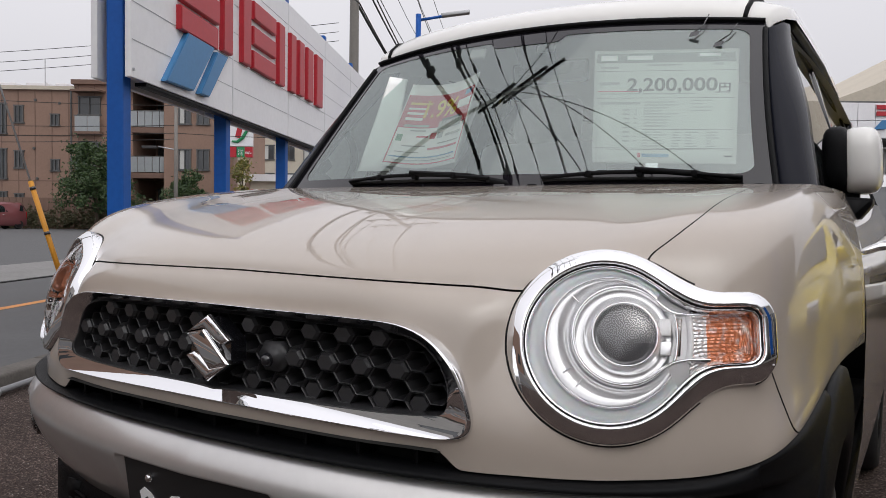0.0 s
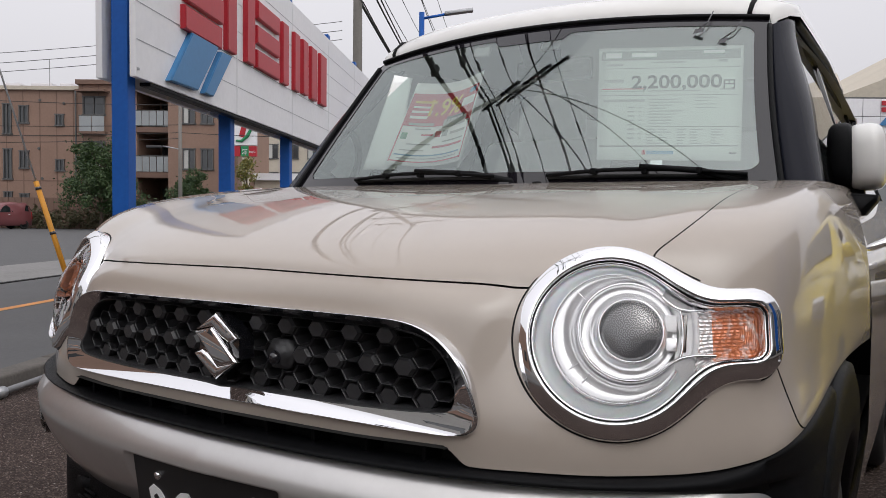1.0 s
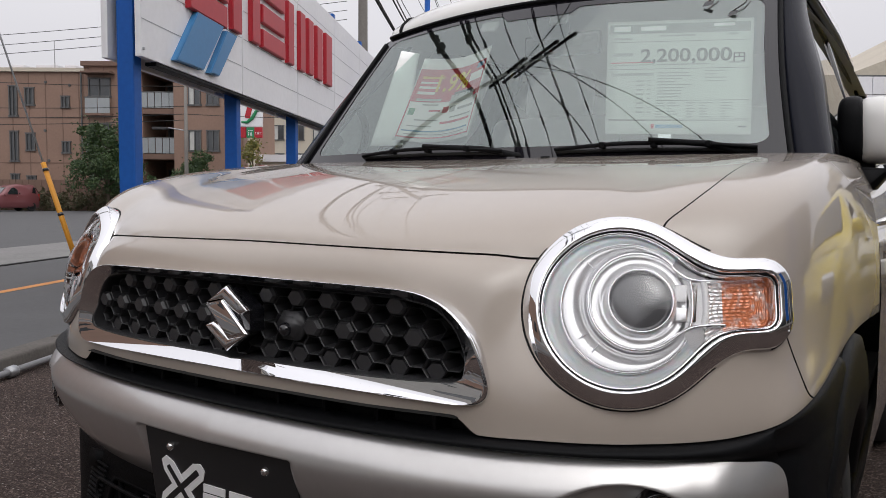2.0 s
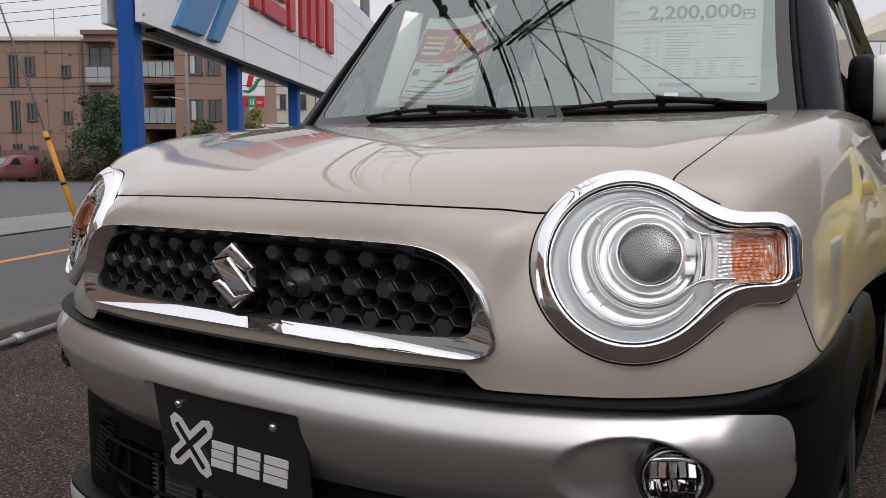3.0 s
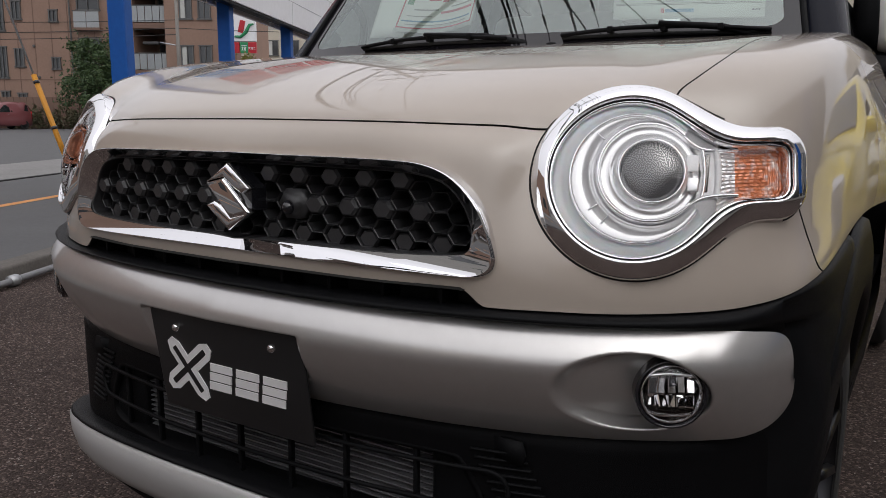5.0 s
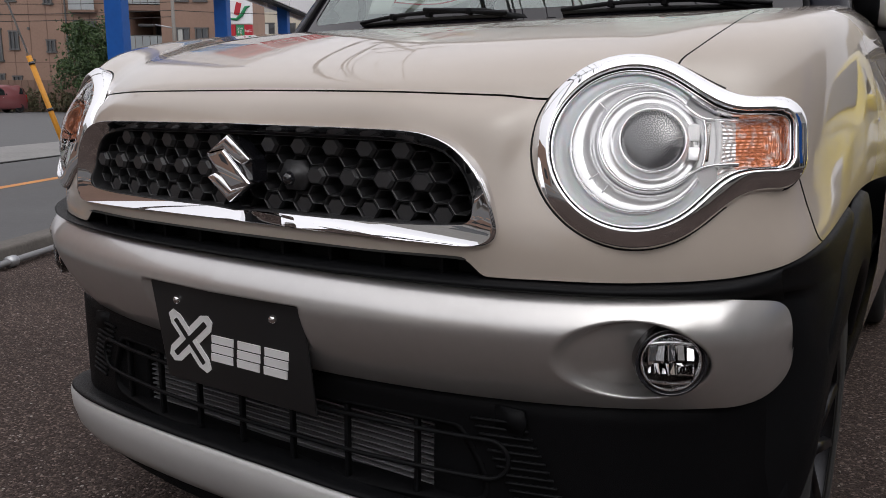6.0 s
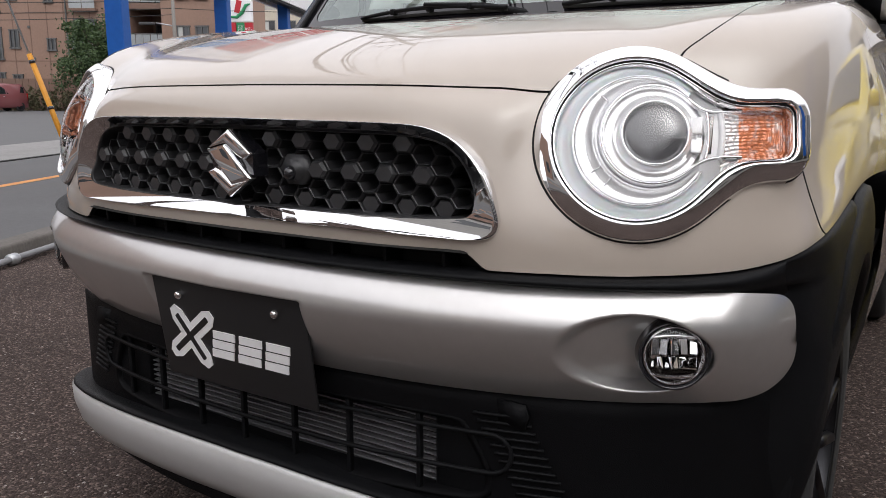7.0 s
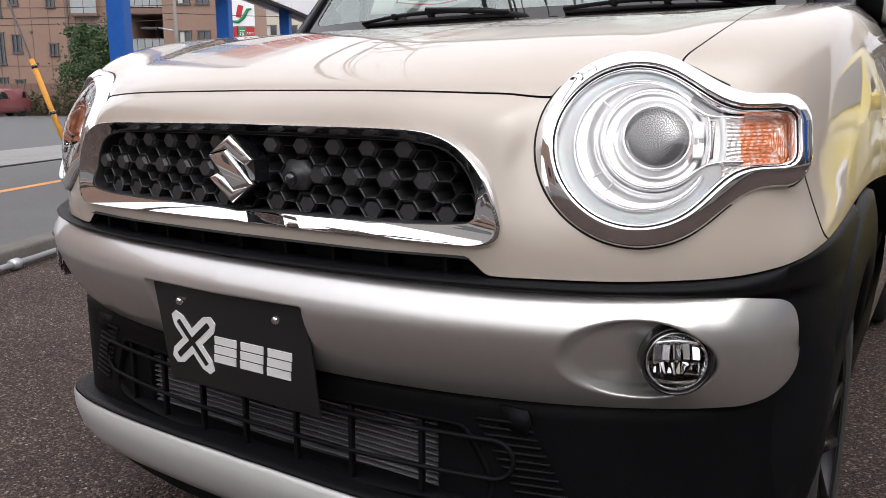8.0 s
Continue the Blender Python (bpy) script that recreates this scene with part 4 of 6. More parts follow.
# printed black border behind the glass
CF, CG0, CG1, CR = 0.945, 0.108, 0.945, 0.055     # the clear part of the glass and its corner radius
inner, outer = [], []
for (cf, cg), a0 in (((CF - CR, CG1 - CR), 0), ((-CF + CR, CG1 - CR), 90), ((-CF + CR, CG0 + CR), 180), ((CF - CR, CG0 + CR), 270)):
    for a in np.linspace(a0, a0 + 90, 15):
        c, q = math.cos(radians(a)), math.sin(radians(a))
        m = max(abs(c), abs(q))
        inner.append((cf + CR * c, cg + CR * q))
        of, og = math.copysign(1, cf), 1.0 if cg > 0.5 else 0.0
        outer.append((cf + (of - cf) * abs(c) / m, cg + (og - cg) * abs(q) / m))
    if a0 in (0, 180):
        for f in np.linspace(cf, -cf, 62)[1:-1]:
            top = a0 == 0
            inner.append((f, CG1 - 0.045 * float(smooth01((0.2 - abs(f)) / 0.05)) if top else CG0))
            outer.append((f, 1.0 if top else 0.0))
    else:
        for g in np.linspace(cg, CG0 + CR if a0 == 90 else CG1 - CR, 22)[1:-1]:
            inner.append((math.copysign(CF, cf), g))
            outer.append((math.copysign(1, cf), g))
inner, outer = np.array(inner), np.array(outer)
rows = [screen(*(inner * (1 - k) + outer * k).T, -0.0015) for k in (0, 0.5, 1)]
part("black_border", sheet(rows, closed=True), material("frit_black", (0.010, 0.009, 0.012), 0.02, 0.0, 0.0, 0.0, 10.0, IOR=1.55), car, "black printed border of the windscreen")
part("cowl", sheet([[(x, 0.845 + 0.10 * (x / 0.67) ** 2 + d, z) for x in np.linspace(-0.69, 0.69, 50)] for d, z in ((-0.03, 1.085), (0.0, 1.100), (0.02, 1.098), (0.06, 1.06))]), BLACK, car, "black cowl at the foot of the windscreen")


def pillar_edges(g):
    """The pillar's front edge at the windscreen, its ridge, and its rear edge at the door window."""
    a = screen(1.0, g)
    c = np.stack([0.735 - 0.088 * g - 0.008 * np.sin(g * math.pi) - 0.036 * smooth01((g - 0.35) / 0.6), 1.02 + 0.40 * g, 1.118 + 0.455 * g], -1)
    m = (a + c) / 2 + np.array((0.016, -0.022, 0.006))
    return a, m, c


gs = np.linspace(-0.01, 0.955, 32)
e0, e1, e2 = pillar_edges(gs)
for s in (1, -1):
    rows = [e0 + (0, 0.03, -0.01), e0 + (0.002, -0.004, 0.0), e0 * 0.6 + e1 * 0.4 + (0.004, -0.005, 0.0), e1, e1 * 0.4 + e2 * 0.6 + (0.006, 0, 0), e2 + (0.003, 0, 0), e2 + (-0.02, 0.02, 0)]
    pillar = part("pillar", sheet(np.array(rows) * (s, 1, 1)), PILLAR_BLACK, car, "gloss black windscreen pillar")
    part("moulding", tube((e0 + (0.001, -0.006, 0)) * (s, 1, 1), 0.006, 8), BLACK, pillar, "black rubber moulding")
    part("foot_trim", box((0.062, 0.12, 0.014), (s * 0.714, 0.975, 1.113), 0.005, Matrix.Rotation(s * radians(-8), 4, "Z")), BLACK, pillar)
part("top_moulding", tube(screen(np.linspace(-1, 1, 60), 1.0) + (0, -0.004, 0.004), 0.006, 8), BLACK, car, "black rubber moulding")

fs = np.linspace(-1, 1, 81)
rows = []
for dy, dz, w in ((0.004, 0.008, 1.0), (0.006, 0.022, 1.008), (0.02, 0.045, 1.02), (0.06, 0.072, 1.055), (0.16, 0.100, 1.072), (0.45, 0.132, 1.055), (1.0, 0.148, 1.045), (1.7, 0.135, 1.02), (2.2, 0.095, 0.97), (2.32, 0.04, 0.94)):
    p = screen(fs, 1.0) * (w, 1, 1)
    side = np.abs(fs) ** 6
    p[:, 1] += dy + 0.0 * fs
    p[:, 2] += dz * (1 - 0.36 * side)
    skirt = np.array((0.005, 0.0, -0.03))
    rows.append(np.concatenate([p[:1] + skirt * (-1, 1, 1), p, p[-1:] + skirt]))
rows.append(rows[-1] + (0, 0.0, -0.05))
roof = part("roof", sheet(rows), WHITE_PAINT, car, "white painted roof")
for s in (1, -1):
    keys = [(s * x, np.interp(x, r[41:-1, 0], r[41:-1, 1]), np.interp(x, r[41:-1, 0], r[41:-1, 2]) + 0.001) for r, x in zip(rows[:8], (0.532, 0.534, 0.536, 0.538, 0.540, 0.540, 0.538, 0.535))]
    part("ditch_moulding", tube(keys, 0.0065, 6), BLACK, roof)
    # cant rail over the doors
    rail = [(s * float(along([(1.36, 0.606), (1.9, 0.600), (2.3, 0.597), (2.8, 0.580), (3.45, 0.545)], y)), y, 1.574 + 0.022 * math.sin((y - 1.36) / 2.2 * math.pi)) for y in np.linspace(1.46, 3.45, 30)]
    part("cant_rail", tube(rail, 0.012, 10), BLACK, roof)

# ---- doors, sides and tail ----
SEAM = material("panel_gap", (0.006, 0.006, 0.006), 0.8, 0.0, 0.0, 0.0)
prof_z, prof_d = np.array(RISE[8]), np.array(list(INSET[8]) + [0.055])
pz = spline(prof_z, np.linspace(0, 7, 30))
pd = spline(prof_d, np.linspace(0, 7, 30))
pz, pd = np.concatenate([[0.36, 0.45, 0.60, 0.70], pz]), np.concatenate([[0.03, 0.012, 0.0, 0.0], pd])
for s in (1, -1):
    for name, y0, y1, label in (("front_door", 1.130, 2.10, "beige front door"), ("rear_door", 2.105, 2.85, "beige rear door"), ("rear_quarter", 2.855, 3.66, "beige rear quarter")):
        ys = np.linspace(y0, y1, 24)
        pts = np.array([[(s * (0.824 + 0.010 * math.sin((y - 1.13) / 2.5 * math.pi) - d * 1.4 - 0.02 * max(0, (y - 2.9) / 0.8) ** 2), y, z) for y in ys] for z, d in zip(pz, pd)])
        door = part(name, sheet(pts), BEIGE, car, label)
        if "door" in name:
            grip = [(s * x, y, z) for x, y, z in ((0.805, y1 - 0.30, 0.985), (0.858, y1 - 0.27, 0.992), (0.862, y1 - 0.16, 0.994), (0.805, y1 - 0.13, 0.99))]
            part("handle", tube(spline(np.array(grip), np.linspace(0, 3, 16)), 0.011, 8), CHROME, door, "chrome door handle")
    # window glass and its black frame
    win = np.array([[(s * (0.734 - 0.140 * g - 0.03 * g * f), y0 + (y1 - y0) * f, 1.118 + 0.445 * g) for f in np.linspace(0, 1, 12)] for g in np.linspace(0, 1, 10) for y0, y1 in [(1.03 + 0.39 * g, 3.45 - 0.1 * g)]])
    part("side_window", sheet(win), SIDE_PANE, car, "side window glass").visible_shadow = False
    part("window_frame", tube(np.concatenate([win[0][:, :], win[-1][::-1]]) * (1, 1, 1), 0.008, 8, True), BLACK, car, "black window frame")
    part("door_pillar", box((0.03, 0.10, 0.47), (s * 0.645, 2.12, 1.34), 0.008, Matrix.Rotation(s * radians(-17), 4, "Y")), GLOSS, car)
    part("sill", box((0.05, 1.60, 0.10), (s * 0.750, 2.10, 0.31), 0.02), BLACK, car, "black sill")
part("tailgate", box((1.46, 0.06, 0.75), (0, 3.66, 0.75), 0.03), BEIGE, car)
part("rear_window", sheet([[(x, 3.62 - 0.12 * g, 1.12 + 0.44 * g) for x in np.linspace(-0.54, 0.54, 10)] for g in (0, 0.5, 1)]), PANE, car).visible_shadow = False
part("rear_pillar", box((0.12, 0.10, 0.46), (0.55, 3.52, 1.32), 0.02), GLOSS, car)
part("rear_pillar", box((0.12, 0.10, 0.46), (-0.55, 3.52, 1.32), 0.02), GLOSS, car)

# ---- folded door mirrors ----
for s in (1, -1):
    shell = bmesh.new()
    bmesh.ops.create_cube(shell, size=1)
    bmesh.ops.subdivide_edges(shell, edges=shell.edges[:], cuts=5, use_grid_fill=True)
    for v in shell.verts:
        c = v.co * 2
        r = (abs(c.x) ** 3.6 + abs(c.y) ** 3.6 + abs(c.z) ** 3.6) ** (1 / 3.6)
        v.co = c / max(r, 1e-6)
    white = shell.copy()
    bmesh.ops.transform(shell, matrix=Matrix.Translation((s * 0.731, 1.45, 1.212)) @ Matrix.Rotation(s * radians(-3), 4, "Y") @ Matrix.Diagonal((0.033, 0.09, 0.083, 1)), verts=shell.verts)
    bmesh.ops.transform(white, matrix=Matrix.Translation((s * 0.783, 1.475, 1.210)) @ Matrix.Rotation(s * radians(-4), 4, "Y") @ Matrix.Diagonal((0.048, 0.105, 0.084, 1)), verts=white.verts)
    mir = part("door_mirror", shell, BLACK, car, "folded door mirror with white cap")
    part("cap", white, WHITE_PAINT, mir, "white mirror cap")
    part("foot", prism([(s * 0.712, 1.120), (s * 0.815, 1.113), (s * 0.812, 1.098), (s * 0.765, 1.035), (s * 0.745, 1.040)], 0.15, Matrix.Translation((0, 1.36, 0)), 0.006), BLACK, mir)
    part("neck", box((0.05, 0.05, 0.05), (s * 0.758, 1.46, 1.115), 0.012), BLACK, mir)

# ---- wipers ----
def wiper(x0, x1, pivot):
    """A wiper lying along the foot of the windscreen from x0 (tip) to x1."""
    def on(x, lift, up):
        f = x / 0.66
        p = screen(f, 0.070 + up)
        return Vector(p) + Vector((0, -0.8, 0.6)) * lift
    n = np.linspace(0, 1, 24)
    xs = x0 + (x1 - x0) * n
    bm = tube([on(x, 0.006, 0.006 * math.sin(math.pi * t)) for x, t in zip(xs, n)], 0.0042, 6)
    w = part("wiper", bm, RUBBER, car, "black windscreen wiper")
    part("blade_frame", tube([on(x, 0.014 + 0.010 * math.sin(math.pi * t), 0.012 * math.sin(math.pi * t)) for x, t in zip(xs, n)], 0.0045, 6), BLACK, w)
    part("spoiler", tube([on(x, 0.020, 0.016) for x in xs[7:17]], 0.0045, 6), BLACK, w)
    mid = on((x0 + x1) / 2, 0.032, 0.014)
    end = Vector((pivot, 0.86 + 0.11 * (pivot / 0.668) ** 2, 1.118))
    part("arm", tube([mid, mid.lerp(end, 0.5) + Vector((0, -0.008, 0.012)), end], [0.0055, 0.007, 0.011], 6), BLACK, w)
    part("pivot_cap", lathe([(0, 0.02), (0.012, 0.018), (0.016, 0.0)], Matrix.Translation(end + Vector((0, -0.01, -0.005))), 20), BLACK, w)
    for t in (6, 12, 18):
        part("claw", box((0.012, 0.02, 0.014), on(xs[t], 0.018, 0.012), 0.003), BLACK, w)


wiper(-0.385, 0.055, 0.16)
wiper(0.185, 0.60, 0.63)

# ---- interior ----
FABRIC = material("seat_fabric", (0.32, 0.32, 0.32), 0.9, 0.0, 0.0, 0.15, 15.0, 0.5, 300.0)
COVER = material("seat_cover", (0.66, 0.68, 0.68), 0.35, 0.0, 0.0, 0.12, 6.0, 0.4, 12.0)
LINER = material("roof_liner", (0.62, 0.62, 0.60), 0.95, 0.0, 0.0, 0.05, 10.0)
DASH = material("dashboard", (0.035, 0.036, 0.038), 0.6, 0.0, 0.0, 0.1, 20.0, 0.3, 400.0)
rows = [[(x, 0.93 + 0.09 * (x / 0.66) ** 2 + d, z + 0.012 * math.cos(x * 9)) for x in np.linspace(-0.66, 0.66, 40)] for d, z in ((-0.02, 1.02), (0.0, 1.092), (0.12, 1.108), (0.32, 1.10), (0.40, 1.06), (0.42, 0.85))]
part("dashboard", sheet(rows), DASH, car, "dark grey dashboard")
part("cabin_floor", box((1.5, 2.6, 0.04), (0, 2.3, 0.42), 0.0), DASH, car)
part("headliner", sheet([[(x, y, 1.575 + 0.045 * math.sin((y - 1.2) / 2.4 * math.pi) - 0.05 * (x / 0.6) ** 4) for x in np.linspace(-0.61, 0.61, 20)] for y in np.linspace(1.31, 3.50, 16)]), LINER, car, "pale roof lining")
wheel_at = Matrix.Translation((-0.36, 1.52, 1.02)) @ Matrix.Rotation(radians(66), 4, "X")
steer = part("steering_wheel", tube([wheel_at @ Vector((0.182 * math.cos(a), 0.182 * math.sin(a), 0)) for a in np.linspace(0, math.tau, 40, endpoint=False)], 0.014, 10, True), DASH, car, "black steering wheel")
part("hub", box((0.15, 0.12, 0.05), (0, 0, 0), 0.02, wheel_at), DASH, steer)
for a in (0, math.pi, -math.pi / 2):
    part("spoke", tube([wheel_at @ Vector((0.05 * math.cos(a), 0.05 * math.sin(a), 0)), wheel_at @ Vector((0.18 * math.cos(a), 0.18 * math.sin(a), 0))], 0.013, 8), DASH, steer)
for x in (-0.36, 0.36):
    seat = part("front_seat", box((0.50, 0.16, 0.66), (x, 1.98, 1.02), 0.06, Matrix.Rotation(radians(-14), 4, "X"), None, 4), COVER, car, "front seat in a pale plastic cover")
    part("cushion", box((0.50, 0.50, 0.16), (x, 1.72, 0.70), 0.06, None, None, 4), COVER, seat)
    part("headrest", box((0.27, 0.10, 0.19), (x, 2.10, 1.44), 0.045, Matrix.Rotation(radians(-10), 4, "X"), None, 4), COVER, seat)
    for dx in (-0.06, 0.06):
        part("headrest_stalk", tube([(x + dx, 2.06, 1.30), (x + dx, 2.09, 1.38)], 0.006, 6), CHROME, seat)
bench = part("rear_seat", box((1.24, 0.16, 0.62), (0, 2.85, 0.98), 0.06, Matrix.Rotation(radians(-14), 4, "X"), None, 4), FABRIC, car, "grey rear bench seat")
for x in (-0.36, 0.36):
    part("headrest", box((0.25, 0.10, 0.15), (x, 2.95, 1.36), 0.04, None, None, 4), FABRIC, bench)
inner_mirror = part("inside_mirror", box((0.23, 0.03, 0.065), (0.0, 1.30, 1.47), 0.012), GLOSS, car, "dark inside mirror")
part("sensor_box", box((0.10, 0.09, 0.06), (0.0, 1.20, 1.515), 0.015, Matrix.Rotation(radians(-50), 4, "X")), DASH, car, "dark camera box behind the windscreen")
for x in (-0.16, 0.05):
    part("sensor_eye", box((0.05, 0.012, 0.035), (x, 1.163, 1.512), 0.005, Matrix.Rotation(radians(-35), 4, "X")), LINER, car)

# ---- wheels and arches ----
def car_wheel(m):
    tyre_prof = [(0.205, -0.08), (0.232, -0.088), (0.285, -0.088), (0.303, -0.07), (0.308, -0.03), (0.308, 0.03), (0.303, 0.07), (0.285, 0.088), (0.232, 0.088), (0.205, 0.08)]
    w = part("wheel", lathe([(0.205, -0.08), (0.20, -0.06), (0.19, 0.0), (0.20, 0.06), (0.206, 0.078), (0.212, 0.084), (0.214, 0.08)], m, 48), ALLOY, car, "silver alloy wheel")
    part("tyre", lathe(tyre_prof, m, 64), RUBBER, w, "black tyre")
    for k in range(10):
        a = k * math.tau / 10
        part("spoke", tube([m @ Vector((0.04 * math.cos(a), 0.04 * math.sin(a), 0.055)), m @ Vector((0.205 * math.cos(a + 0.05), 0.205 * math.sin(a + 0.05), 0.07))], 0.014, 6), ALLOY, w)
    part("hub_cap", lathe([(0, 0.07), (0.04, 0.066), (0.052, 0.05), (0.052, 0.0)], m, 24), ALLOY, w)
    part("brake_disc", lathe([(0.0, 0.0), (0.13, 0.0), (0.13, 0.012), (0.0, 0.012)], m, 32), SMOKED, w)


for s in (1, -1):
    for y in (0.74, 3.05):
        car_wheel(Matrix.Translation((s * 0.704, y, 0.308)) @ Matrix.Rotation(s * radians(90), 4, "Y"))
        th = np.linspace(radians(-6), radians(186), 60) if y > 1 else np.linspace(radians(24), radians(182), 60)
        rows = []
        for k, x in ((1.0, 0.786), (0.97, 0.797), (0.80, 0.803), (0.30, 0.806), (0.09, 0.806), (0.015, 0.800), (0.0, 0.74), (0.3, 0.60)):
            taper = 1 - 0.45 * smooth01((th - radians(118)) / radians(40)) * (y < 1)
            r = 0.360 + k * (0.030 + 0.105 * np.clip(np.sin(th), 0, 1) ** 0.8) * taper
            z = 0.308 + r * np.sin(th)
            rows.append(np.stack([s * (x - 0.014 * (1 - taper) + (0.012 if y < 1 else 0.02) * np.clip((z - 0.3) / 0.4, 0, 1) - 0.034 * np.clip((0.62 - z) / 0.32, 0, 1)), y + r * np.cos(th), z], -1))
        part("wheel_arch", sheet(rows), BLACK, car, "black wheel arch trim")
    # black corner between bumper and arch
    n = np.linspace(0, 1, 36)
    over = [(0.715, 0.238), (0.742, 0.275), (0.762, 0.314), (0.777, 0.350), (0.792, 0.396), (0.803, 0.45), (0.809, 0.52), (0.813, 0.60)]
    behind = [(0.715, 0.290), (0.746, 0.318), (0.768, 0.343), (0.781, 0.368), (0.794, 0.406), (0.803, 0.45), (0.809, 0.52), (0.813, 0.60)]
    under = [(0.690, 0.300), (0.735, 0.328), (0.768, 0.350), (0.788, 0.367), (0.799, 0.384), (0.805, 0.408), (0.810, 0.50), (0.813, 0.60)]
    over, behind, under = (spline(q, n * 7) for q in (over, behind, under))
    body_edge = spline(OUTLINE, 4.90 + 1.75 * n)
    edge_z = spline(np.array(RISE)[:, 0], 4.90 + 1.75 * n)
    rows = [np.stack([body_edge[:, 0] - 0.012, body_edge[:, 1] + 0.018, edge_z - 0.003], -1)]
    for z, f, d in ((0.0, 0.02, -0.004), (0.12, 0.45, -0.001), (0.45, 0.75, 0.0), (0.75, 0.85, 0.002), (1.0, 0.97, 0.003)):
        rows.append(np.stack([body_edge[:, 0] * (1 - f) + over[:, 0] * f, body_edge[:, 1] * (1 - f) + over[:, 1] * f + d, edge_z - 0.004 - z * (edge_z - 0.7205 + 0.012 * s * 0.74)], -1))
    for z, k in ((0.705, 0.0), (0.69, 0.002), (0.66, 0.003), (0.60, 0.002), (0.55, 0.001), (0.50, 0.0), (0.45, -0.001), (0.40, -0.006), (0.32, -0.018), (0.27, -0.032)):
        g = float(smooth01((0.66 - z) / 0.12))
        way = behind * (1 - g) + under * g
        last = 0.74 - math.sqrt(max(0.368**2 - (z - 0.308) ** 2, 0.0)) if z < 0.66 else 0.60
        ys = way[0, 1] + (min(last, 0.60) - way[0, 1]) * n if last < 0.60 else way[:, 1]
        rows.append(np.stack([np.interp(ys, way[:, 1], way[:, 0]) + k, ys - k * 0.6, z + 0.0 * ys], -1))
    rows = [np.concatenate([row, row[-1:] + (-0.012, 0.004, 0), row[-1:] + (-0.06, 0.010, 0)]) * (s, 1, 1) for row in rows]
    part("corner_trim", sheet(rows), BLACK, car, "black textured corner trim")
# plain black blocks added for the darkness under and inside the car
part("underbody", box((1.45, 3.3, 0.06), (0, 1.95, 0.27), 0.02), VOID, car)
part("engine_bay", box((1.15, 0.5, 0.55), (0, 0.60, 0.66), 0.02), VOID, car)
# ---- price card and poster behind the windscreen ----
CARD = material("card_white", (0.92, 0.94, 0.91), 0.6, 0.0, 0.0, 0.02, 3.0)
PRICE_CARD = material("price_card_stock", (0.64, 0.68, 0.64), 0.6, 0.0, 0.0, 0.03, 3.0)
INK = material("ink_grey", (0.10, 0.11, 0.11), 0.7, 0.0, 0.0, 0.0)
INK_PALE = material("ink_pale", (0.42, 0.45, 0.43), 0.7, 0.0, 0.0, 0.0)
INK_RED = material("ink_red", (0.52, 0.06, 0.08), 0.6, 0.0, 0.0, 0.05)
INK_YELLOW = material("ink_yellow", (0.75, 0.55, 0.06), 0.6, 0.0, 0.0, 0.05)
INK_BLUE = material("ink_blue", (0.10, 0.30, 0.48), 0.6, 0.0, 0.0, 0.05)
INK_GREEN = material("ink_green", (0.04, 0.30, 0.12), 0.6, 0.0, 0.0, 0.05)


def quad_frame(bl, br, tl, tr):
    """A function from (s, t) between 0 and 1, and a lift towards the viewer, to a point of a flat or bowed card."""
    bl, br, tl, tr = (Vector(p) for p in (bl, br, tl, tr))
    n = (br - bl).cross(tl - bl).normalized()

    def at(s, t, lift=0.0, bow=0.0):
        p = bl.lerp(br, s).lerp(tl.lerp(tr, s), t)
        return p + n * (lift + bow * math.sin(s * math.pi))
    return at


def card_patch(at, s0, t0, s1, t1, lift, n=2, bow=0.0):
    return sheet([[at(s, t, lift, bow) for s in np.linspace(s0, s1, n)] for t in np.linspace(t0, t1, n)])


def card(name, at, label, category, bow=0.0, mat=None):
    bm = card_patch(at, 0, 0, 1, 1, 0, 12, bow)
    ob = part(name, bm, mat or CARD, None)
    mod = ob.modifiers.new("thick", "SOLIDIFY")
    mod.thickness, mod.offset = 0.0012, 0
    return tagged(ob, label, category)


price_at = quad_frame((0.259, 0.965, 1.186), (0.574, 0.995, 1.176), (0.185, 1.165, 1.487), (0.533, 1.205, 1.467))
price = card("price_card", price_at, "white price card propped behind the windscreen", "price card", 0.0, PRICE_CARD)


def ink(parent, at, s0, t0, s1, t1, mat, lift=0.0016, bow=0.0, name="print"):
    return part(name, card_patch(at, s0, t0, s1, t1, lift, 2 if not bow else 8, bow), mat, parent)


ink(price, price_at, 0.02, 0.875, 0.98, 0.965, material("ink_header", (0.26, 0.28, 0.27), 0.7, 0.0, 0.0, 0.0))
for s0, s1, t0, t1 in ((0.05, 0.17, 0.895, 0.945), (0.24, 0.42, 0.90, 0.94), (0.74, 0.88, 0.925, 0.955)):
    ink(price, price_at, s0, t0, s1, t1, CARD, 0.0026)
for s0, s1, t, h in ((0.05, 0.18, 0.83, 0.02), (0.38, 0.62, 0.85, 0.014), (0.84, 0.90, 0.855, 0.022), (0.04, 0.19, 0.68, 0.03), (0.03, 0.34, 0.585, 0.008), (0.36, 0.72, 0.585, 0.010), (0.85, 0.95, 0.595, 0.014), (0.04, 0.34, 0.50, 0.022)):
    ink(price, price_at, s0, t - h / 2, s1, t + h / 2, INK_PALE)
ink(price, price_at, 0.03, 0.602, 0.34, 0.610, INK_RED)
for t in (0.795, 0.545, 0.105, 0.115, 0.27):
    ink(price, price_at, 0.02 if t != 0.27 else 0.36, t, 0.98, t + 0.003, INK)
